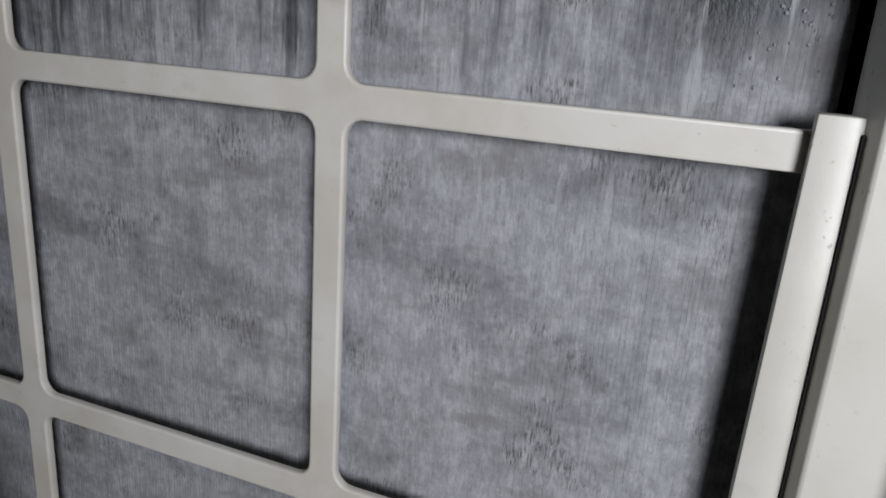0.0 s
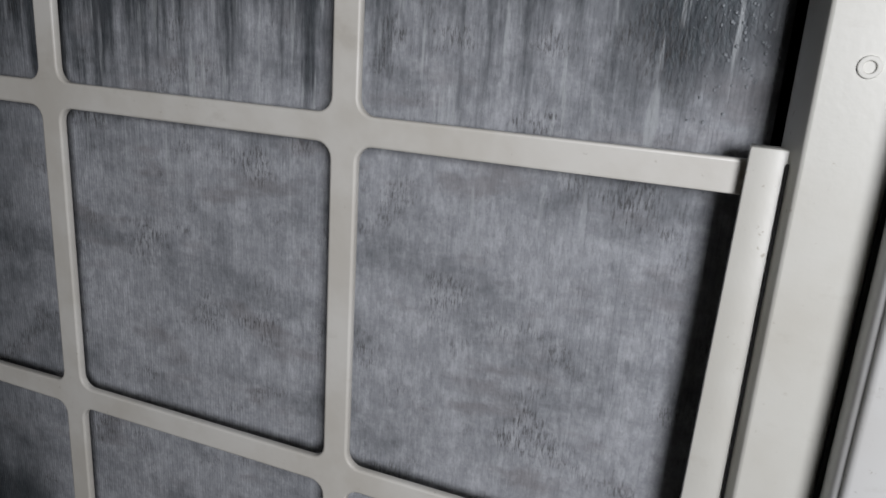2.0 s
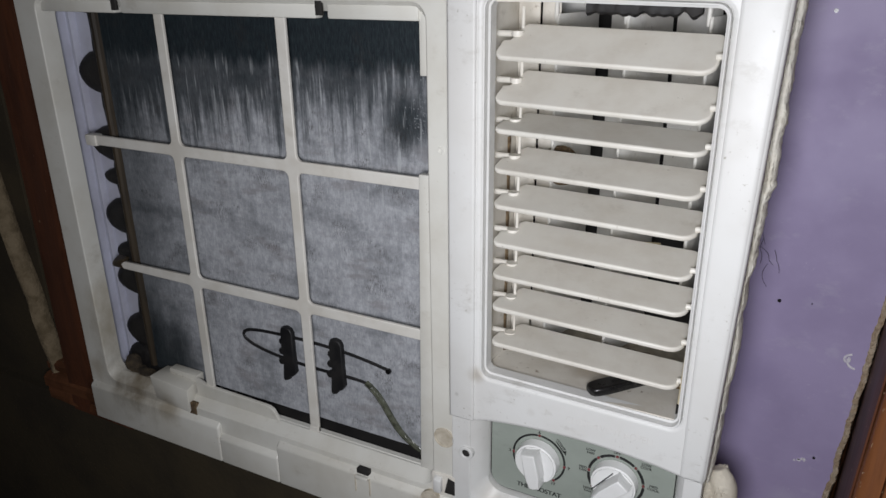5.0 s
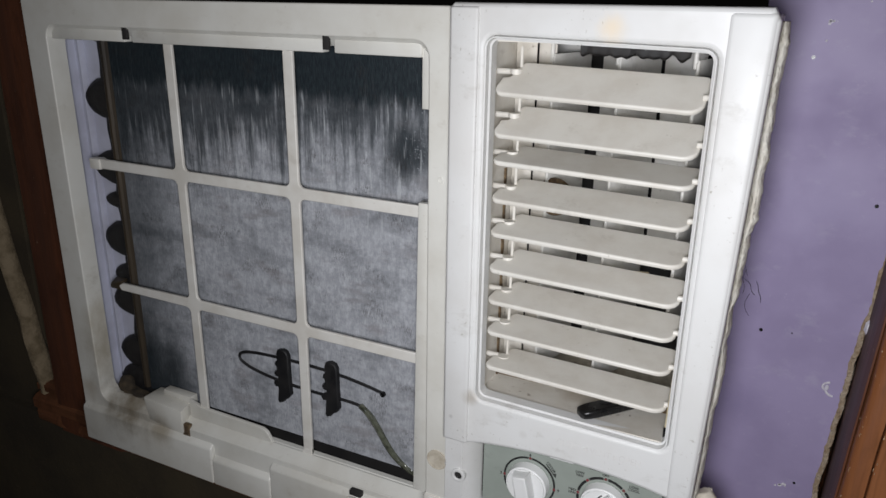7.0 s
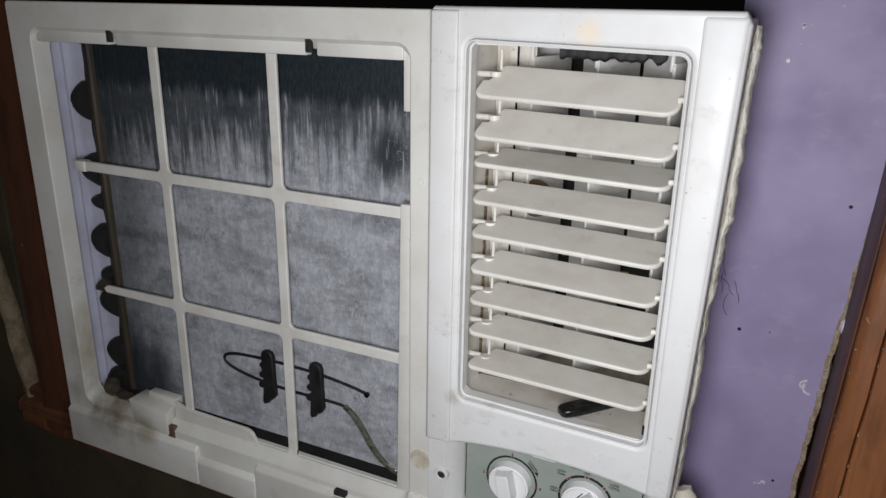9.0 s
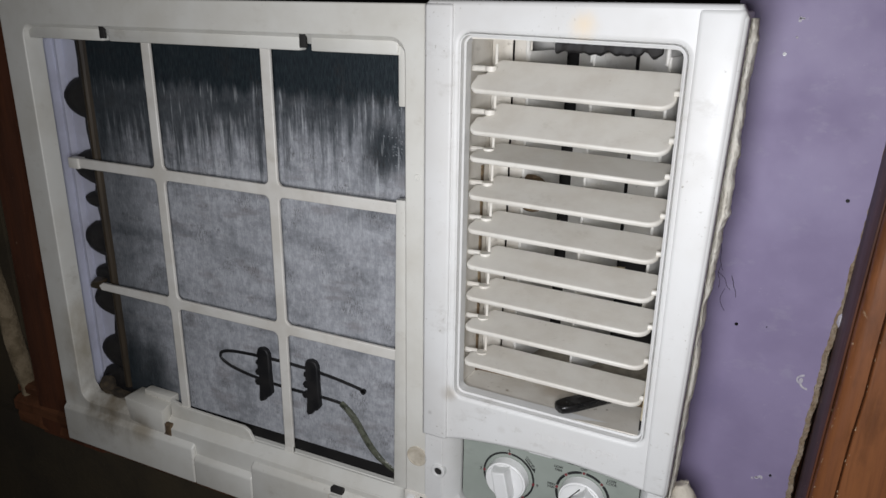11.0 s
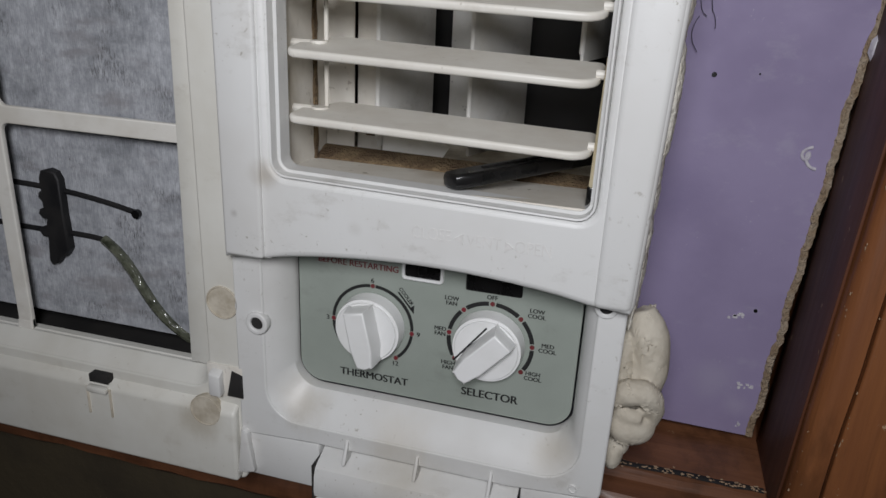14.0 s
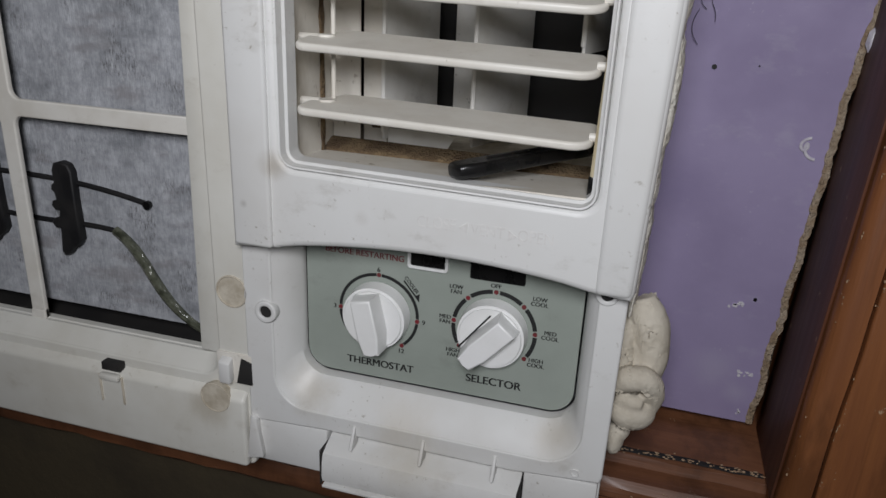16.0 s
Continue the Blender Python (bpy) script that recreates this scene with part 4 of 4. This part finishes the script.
part("screw_hole", disc(0.6345, 0.9740, -0.0016, 0.001, 0.0030, 0.0030, 20), M_DARK, house)
part("screw_mark", plate([circle(0.6300, 0.8760, 0.0024, 16), circle(0.6300, 0.8760, 0.0015, 16)], -0.0016, 0.0, 0.0003), M_SASH, house)
part("latch_window", slab(0.4300, 0.4515, -0.0012, 0.001, 0.8873, 0.9060, 0.0004), M_INNER, house, "broken latch opening")
part("latch_shadow", slab(0.4418, 0.4515, -0.0018, 0.001, 0.8880, 0.9020, 0.0004, 2, {(False, k, True): (0.0035, 0, 0.002) for k in (False, True)}), M_DARK, house)
part("latch", slab(0.4330, 0.4400, -0.0055, 0.0, 0.8885, 0.9040, 0.0010, 2, {(True, False, True): (0, 0, -0.003), (False, False, True): (0, 0, -0.002)}), M_SASH, house, "small white latch")
part("broken_web", slab(0.4465, 0.4540, -0.0040, 0.010, 0.8405, 0.8690, 0.0016, 2, {(False, False, True): (0.004, 0, 0.002), (True, False, False): (0.004, 0, 0.003)}), M_SASH, house, "cracked plastic web")

# control panel with scales and lettering
YP = 0.0175
panel = part("control_panel", plate([rrect(0.4768, 0.8970, 0.6238, 0.9950, 0.0125, 8)], YP, YP + 0.003, 0.0004), M_PANEL, ac, "grey-green control panel with printed scales")


def arc(cx, cz, r, a0, a1, w=0.0016):
    n = max(4, int(abs(a1 - a0) / 5))
    angles = [radians(a0 + (a1 - a0) * i / n) for i in range(n + 1)]
    lp = [(cx + (r + w / 2) * math.cos(a), cz + (r + w / 2) * math.sin(a)) for a in angles] + [(cx + (r - w / 2) * math.cos(a), cz + (r - w / 2) * math.sin(a)) for a in reversed(angles)]
    return plate([lp], YP - 0.00035, YP + 0.0002)


TC, SC = (0.5180, 0.9362), (0.5803, 0.9372)
R1 = 0.0216
marks = {"3": 180, "6": 90, "9": -4, "12": -52}
scale = [arc(*TC, R1, 94, 176), arc(*TC, R1, 0, 86), arc(*TC, R1, -48, -8), arc(*TC, R1, 184, 215)]
for mark in scale:
    part("scale_arc", mark, M_INK, panel)
for a in marks.values():
    part("scale_dot", disc(TC[0] + R1 * math.cos(radians(a)), TC[1] + R1 * math.sin(radians(a)), YP - 0.0004, YP + 0.0002, 0.0012, 0.0012, 14), M_RED, panel)
places = (90, 132, 174, 214, 47, 4, -38)
order = sorted(places, reverse=True)
for a, b in zip(order, order[1:]):
    part("scale_arc", arc(*SC, 0.0212, b + 5, a - 5, 0.0021), M_INK, panel)
for a in places:
    part("scale_dot", disc(SC[0] + 0.0212 * math.cos(radians(a)), SC[1] + 0.0212 * math.sin(radians(a)), YP - 0.0004, YP + 0.0002, 0.0012, 0.0012, 14), M_RED, panel)
YL = YP - 0.00015
for words, x, z, size, turn in (("THERMOSTAT", 0.5192, 0.9055, 0.0060, 0), ("SELECTOR", 0.5820, 0.9072, 0.0063, 0), ("6", 0.5178, 0.9606, 0.0036, 0), ("3", 0.4931, 0.9361, 0.0036, 0), ("9", 0.5431, 0.9346, 0.0036, 0),
                                ("12", 0.5310, 0.9158, 0.0036, 0), ("COOLER", 0.5359, 0.9550, 0.0027, -50), ("OFF", 0.5800, 0.9616, 0.0031, 0), ("LOW\nFAN", 0.5597, 0.9566, 0.0031, 0), ("MED\nFAN", 0.5545, 0.9391, 0.0031, 0),
                                ("HIGH\nFAN", 0.5595, 0.9206, 0.0031, 0), ("LOW\nCOOL", 0.6023, 0.9566, 0.0031, 0), ("MED\nCOOL", 0.6090, 0.9391, 0.0031, 0), ("HIGH\nCOOL", 0.6031, 0.9226, 0.0031, 0)):
    part("lettering", join(*[lettering(words, x + k * 0.032 * size, z, YL - 0.00001 * k, size, turn) for k in (-1, 0, 1)]), M_INK, panel)
part("lettering", join(*[lettering("BEFORE RESTARTING", 0.5098 + k * 0.0001, 0.9684, YL - 0.00001 * k, 0.0046) for k in (-1, 1)]), M_RED, panel, "red printed words, half hidden by the surround")
part("cooler_arrow", join(plate([[(0.5315, 0.9566), (0.5320, 0.9570), (0.5392, 0.9484), (0.5387, 0.9480)]], YP - 0.0004, YP), plate([[(0.5378, 0.9490), (0.5404, 0.9506), (0.5402, 0.9461)]], YP - 0.0004, YP)), M_INK, panel)
switch = part("slide_switch", join(plate([rrect(0.5337, 0.9648, 0.5552, 0.9753, 0.002), rrect(0.5353, 0.9664, 0.5536, 0.9737, 0.001)], YP - 0.0018, YP + 0.001, 0.0005)), M_KNOB, panel, "white-framed black slide switch")
part("switch_slot", slab(0.5349, 0.5540, YP - 0.0006, YP + 0.001, 0.9660, 0.9741), M_BLACK, switch)
part("switch_slider", slab(0.5420, 0.5470, YP - 0.0012, YP, 0.9678, 0.9723, 0.0005), M_BLACK, switch)
part("dark_window", plate([rrect(0.5665, 0.9640, 0.5945, 0.9755, 0.001)], YP - 0.0008, YP + 0.001, 0.0003), M_BLACK, panel, "small black window on the panel")


def knob(name, c, turn, label):
    """A round knob with a tapered bar across it that overhangs as the pointer."""
    cx, cz = c
    base = disc(cx, cz, YP - 0.0095, YP - 0.0005, 0.0178, 0.0170, 48, 0.0014)
    k = part(name, base, M_KNOB, ac, label)
    bar = plate([[(-0.0070, 0.0145), (0.0070, 0.0145), (0.0074, -0.0060), (0.0052, -0.0160), (0.0000, -0.0172), (-0.0052, -0.0160), (-0.0074, -0.0060)]], -0.0065, 0.0065, 0.0012, 2)
    for v in bar.vertices:
        if v.co.y < 0:
            v.co.x *= 0.78
        if v.co.z < -0.016:
            v.co.y *= 0.75
    bar.transform(Matrix.Translation((cx, YP - 0.0132, cz)) @ pose(0, 0, 0, 0, turn, 0))
    part("pointer", bar, M_KNOB, k)
    # black line beside the bar; on the selector it paints a shadow line
    line = plate([[(-0.0089, 0.0090), (-0.0081, 0.0092), (-0.0062, -0.0160), (-0.0070, -0.0162)]], -0.0002, 0.0012)
    line.transform(Matrix.Translation((cx, YP - 0.0098, cz)) @ pose(0, 0, 0, 0, turn, 0))
    part("pointer_line", line, M_INK, k, "thin black line beside the pointer, a painted shadow on the selector")
    return k


knob("thermostat_knob", TC, -12, "white round thermostat knob turned downwards")
knob("selector_knob", SC, 42, "white round selector knob turned to high fan")

# filter grid
gx, gz, w = (0.1680, 0.2972), (1.0262, 1.1545), 0.0049
GY0, GY1 = 0.0118, 0.0152


F = 0.0055


def fillet(cx, cz, sx, sz):
    """Points of a concave corner at (cx, cz), rounding into the quadrant (sx, sz)."""
    ox, oz = cx + sx * F, cz + sz * F
    pts = []
    for i in range(6):
        a = radians(90 * i / 5)
        pts.append((ox - sx * F * math.sin(a), oz - sz * F * math.cos(a)))
    return pts


def cross_outline():
    """The grid's outline round its two uprights and two rails, with one hole in the middle."""
    lp = []
    hl, hr = 0.058, 0.4235
    vb, vt = 0.8960, 1.2745
    # along the bottom, right, top and left, entering each bay
    lp += [(gx[0] - w, vb), (gx[0] + w, vb)]
    lp += [p for p in reversed(fillet(gx[0] + w, gz[0] - w, 1, -1))]
    lp += [p for p in fillet(gx[1] - w, gz[0] - w, -1, -1)]
    lp += [(gx[1] - w, vb), (gx[1] + w, vb)]
    lp += [p for p in reversed(fillet(gx[1] + w, gz[0] - w, 1, -1))]
    lp += [(hr, gz[0] - w), (hr, gz[0] + w)]
    lp += [p for p in fillet(gx[1] + w, gz[0] + w, 1, 1)]
    lp += [p for p in reversed(fillet(gx[1] + w, gz[1] - w, 1, -1))]
    lp += [(hr, gz[1] - w), (hr, gz[1] + w)]
    lp += [p for p in fillet(gx[1] + w, gz[1] + w, 1, 1)]
    lp += [(gx[1] + w, vt), (gx[1] - w, vt)]
    lp += [p for p in reversed(fillet(gx[1] - w, gz[1] + w, -1, 1))]
    lp += [p for p in fillet(gx[0] + w, gz[1] + w, 1, 1)]
    lp += [(gx[0] + w, vt), (gx[0] - w, vt)]
    lp += [p for p in reversed(fillet(gx[0] - w, gz[1] + w, -1, 1))]
    lp += [(hl, gz[1] + w), (hl, gz[1] - w)]
    lp += [p for p in fillet(gx[0] - w, gz[1] - w, -1, -1)]
    lp += [p for p in reversed(fillet(gx[0] - w, gz[0] + w, -1, 1))]
    lp += [(0.072, gz[0] + w * 0.8), (0.066, gz[0] + w * 0.1), (0.069, gz[0] - w * 0.9)]
    lp += [p for p in fillet(gx[0] - w, gz[0] - w, -1, -1)]
    return lp


hole = rrect(gx[0] + w, gz[0] + w, gx[1] - w, gz[1] - w, F)
grid = part("filter_grid", plate([cross_outline(), hole], GY0, GY1, 0.0009, 2), M_GRID, ac, "cream plastic grid bars across the coil")
for x in gx:
    part("bar_foot", plate([[(x - w - 0.0070, 0.8905), (x + w * 0.2, 0.8900), (x + w, 0.8960), (x + w, 0.9020), (x - w, 0.9020), (x - w - 0.0015, 0.8955)]], GY0 - 0.0004, GY1, 0.0009, 2), M_GRID, grid)
part("rail_end", slab(0.050, 0.064, 0.010, 0.020, gz[1] - 0.006, gz[1] + 0.005, 0.0015), M_GRID, grid)
part("broken_end", slab(0.052, 0.070, 0.012, 0.022, gz[0] - 0.005, gz[0] + 0.006, 0.0020, 2, {(False, False, True): (0, 0, -0.006), (True, True, False): (-0.004, 0, 0.003)}), M_TUBE, grid, "broken, grimy end of the lower rail")
# evaporator coil: many thin fins in front of a block
CX0, CX1, CZ0, CZ1 = 0.0785, 0.4245, 0.9030, 1.292
coil = part("evaporator_coil", slab(CX0, CX1, 0.0256, 0.066, CZ0, CZ1), M_FINS, ac, "aluminium evaporator coil coated in grey dust, bare and dark at the top")
random.seed(2)
verts, faces = [], []
x, pitch = CX0 + 0.0004, 0.00135
while x < CX1:
    pts = []
    d = random.uniform(-0.00006, 0.00006)
    levels = [CZ0 + (CZ1 - CZ0) * j / 12 for j in range(13)]
    lean = random.uniform(-0.0001, 0.0001)
    b0 = len(verts)
    for j, z in enumerate(levels):
        o = lean * math.sin(j * 0.9 + x * 900)
        fy = 0.02552 + d * 0.3 + random.uniform(-0.00005, 0.00005)
        verts += [(x - 0.00064, 0.0258, z), (x - 0.00056 + o, fy, z), (x + 0.00056 + o, fy, z), (x + 0.00064, 0.0258, z)]
    for j in range(12):
        for q in range(3):
            a = b0 + 4 * j + q
            faces.append((a, a + 1, a + 5, a + 4))
    x += pitch
me = bpy.data.meshes.new("fin_pack")
me.from_pydata(verts, [], faces)
tagged(part("fin_pack", me, M_FINS, coil, flat=True), kind="stuff")
# pale metallic wet beads near the coil's upper corner, added for torch glints
M_BEAD = surface("glint_bead", (0.62, 0.65, 0.68), (0.50, 0.53, 0.56), 0.16, 90, bump=0.0, metal=0.6, coat=1.0)
random.seed(12)
beads = []
for k in range(170):
    r = random.uniform(0.00020, 0.00055)
    bx = 0.4235 - abs(random.gauss(0, 0.010))
    beads.append(lump((bx, 0.0253, random.gauss(1.203, 0.017)), (r, r, r * 1.3), 1))
tagged(part("wet_glints", join(*beads), M_BEAD, coil, "tiny pale water beads that stand in for glints in the coil's upper corner"), kind="stuff")

# left end of the coil: tube sheet, return bends in black mastic, pale insulation board
part("end_plate", plate([[(0.0725, CZ0), (0.0800, CZ0), (0.0800, CZ1), (0.0725, CZ1)]], 0.0265, 0.060, 0.0006), M_TUBE, coil, "corroded end plate of the coil")
part("suction_pipe", tube([(0.0740, 0.0265, 0.905), (0.0755, 0.0245, 1.02), (0.0745, 0.0245, 1.14), (0.0748, 0.0250, 1.29)], 0.0046), M_TUBE, coil, "brown corroded pipe down the coil's end")
board_pts = [(0.014, 0.850), (0.075, 0.850), (0.075, 1.297), (0.014, 1.297)]
part("insulation_board", plate([board_pts], 0.040, 0.046, 0.0008), M_LILAC, ac, "pale lilac insulation board beside the coil")
part("board_fold", slab(0.026, 0.0285, 0.033, 0.041, 0.852, 1.296, 0.0006), M_LILAC, ac)
for zc, r in ((1.286, 0.017), (1.2140, 0.019), (1.1460, 0.017), (1.1120, 0.008), (1.0690, 0.0185), (1.0310, 0.010), (1.0000, 0.0175), (0.9390, 0.0180), (0.8980, 0.024)):
    bm = bmesh.new()
    bmesh.ops.create_icosphere(bm, subdivisions=3, radius=1)
    for v in bm.verts:
        f = 1 + 0.10 * noise.noise(v.co * 1.5 + Vector((zc * 40, 0, 0)))
        v.co = Vector((0.061 + v.co.x * (0.014 + r) * f, 0.036 + v.co.y * 0.011, zc + v.co.z * r * 1.08 * f))
    part("return_bend", bm, M_MASTIC, coil)
part("mastic_seam", loft([[(0.065 + 0.004 * noise.noise((2, 1, z * 40)) + 0.010 * math.cos(a), 0.036 + 0.007 * math.sin(a), z) for a in [radians(36 * k) for k in range(10)]] for z in [0.880 + 0.008 * i for i in range(52)]]), M_MASTIC, coil)
part("board_screw", disc(0.0415, 1.1585, 0.0380, 0.0405, 0.0024, 0.0020, 14), M_BLACK, ac)
# pan block in near-black, painting the shade under the coil
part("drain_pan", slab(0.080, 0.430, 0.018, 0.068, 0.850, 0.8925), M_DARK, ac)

# temperature probe: a bent bulb in two black clips, with a sleeve at its tail
YW = 0.0255
probe = [(0.3735, YW, 0.9755), (0.345, YW, 0.9815), (0.300, YW, 0.9845), (0.245, YW, 0.9835), (0.214, YW, 0.9810), (0.2065, YW, 0.9735), (0.2150, YW, 0.9655), (0.245, YW, 0.9590), (0.300, YW, 0.9555), (0.340, YW, 0.9580), (0.352, YW, 0.9555)]
line = part("sensor_probe", tube(probe, 0.0017), M_MATT, ac, "bent black temperature probe in front of the coil")
part("probe_tip", disc(0.3745, 0.9752, YW - 0.0025, YW + 0.0025, 0.0026, 0.0026, 16), M_BLACK, line)
part("sleeve", tube([(0.350, YW, 0.9563), (0.362, YW - 0.001, 0.950), (0.3745, YW - 0.001, 0.928), (0.386, YW - 0.0005, 0.911), (0.405, YW + 0.002, 0.8985), (0.414, YW + 0.003, 0.8985)], 0.0032), M_SHEATH, line, "translucent greenish sleeve over the probe's tail")
for cx in (0.2650, 0.3205):
    lp = [(0.0, 0.030), (0.004, 0.0285), (0.006, 0.024), (0.0062, 0.004), (0.0066, -0.018), (0.004, -0.0225), (0.0005, -0.0245), (-0.0010, -0.028), (-0.0050, -0.0300), (-0.0062, -0.027), (-0.0056, -0.0180), (-0.0050, -0.0120),
          (-0.0078, -0.0125), (-0.0095, -0.0095), (-0.0088, -0.0065), (-0.0050, -0.0050), (-0.0046, -0.0010), (-0.0070, -0.0010), (-0.0088, 0.0020), (-0.0076, 0.0048), (-0.0056, 0.0058), (-0.0058, 0.010), (-0.0078, 0.0120), (-0.0070, 0.0150),
          (-0.0054, 0.0165), (-0.0056, 0.0240), (-0.0042, 0.0285)]
    part("sensor_clip", plate([[(cx + a * 1.2 + 0.0008 * noise.noise((b * 400, cx * 90, 2)), 0.9660 + b * 0.98) for a, b in lp]], 0.0205, 0.0290, 0.0012, 2), M_MATT, line, "toothed black plastic clip")

# seals between appliance and woodwork
part("vertical_seam", slab(0.4502, 0.4516, -0.0008, 0.012, 0.974, 1.307), M_DARK, ac)
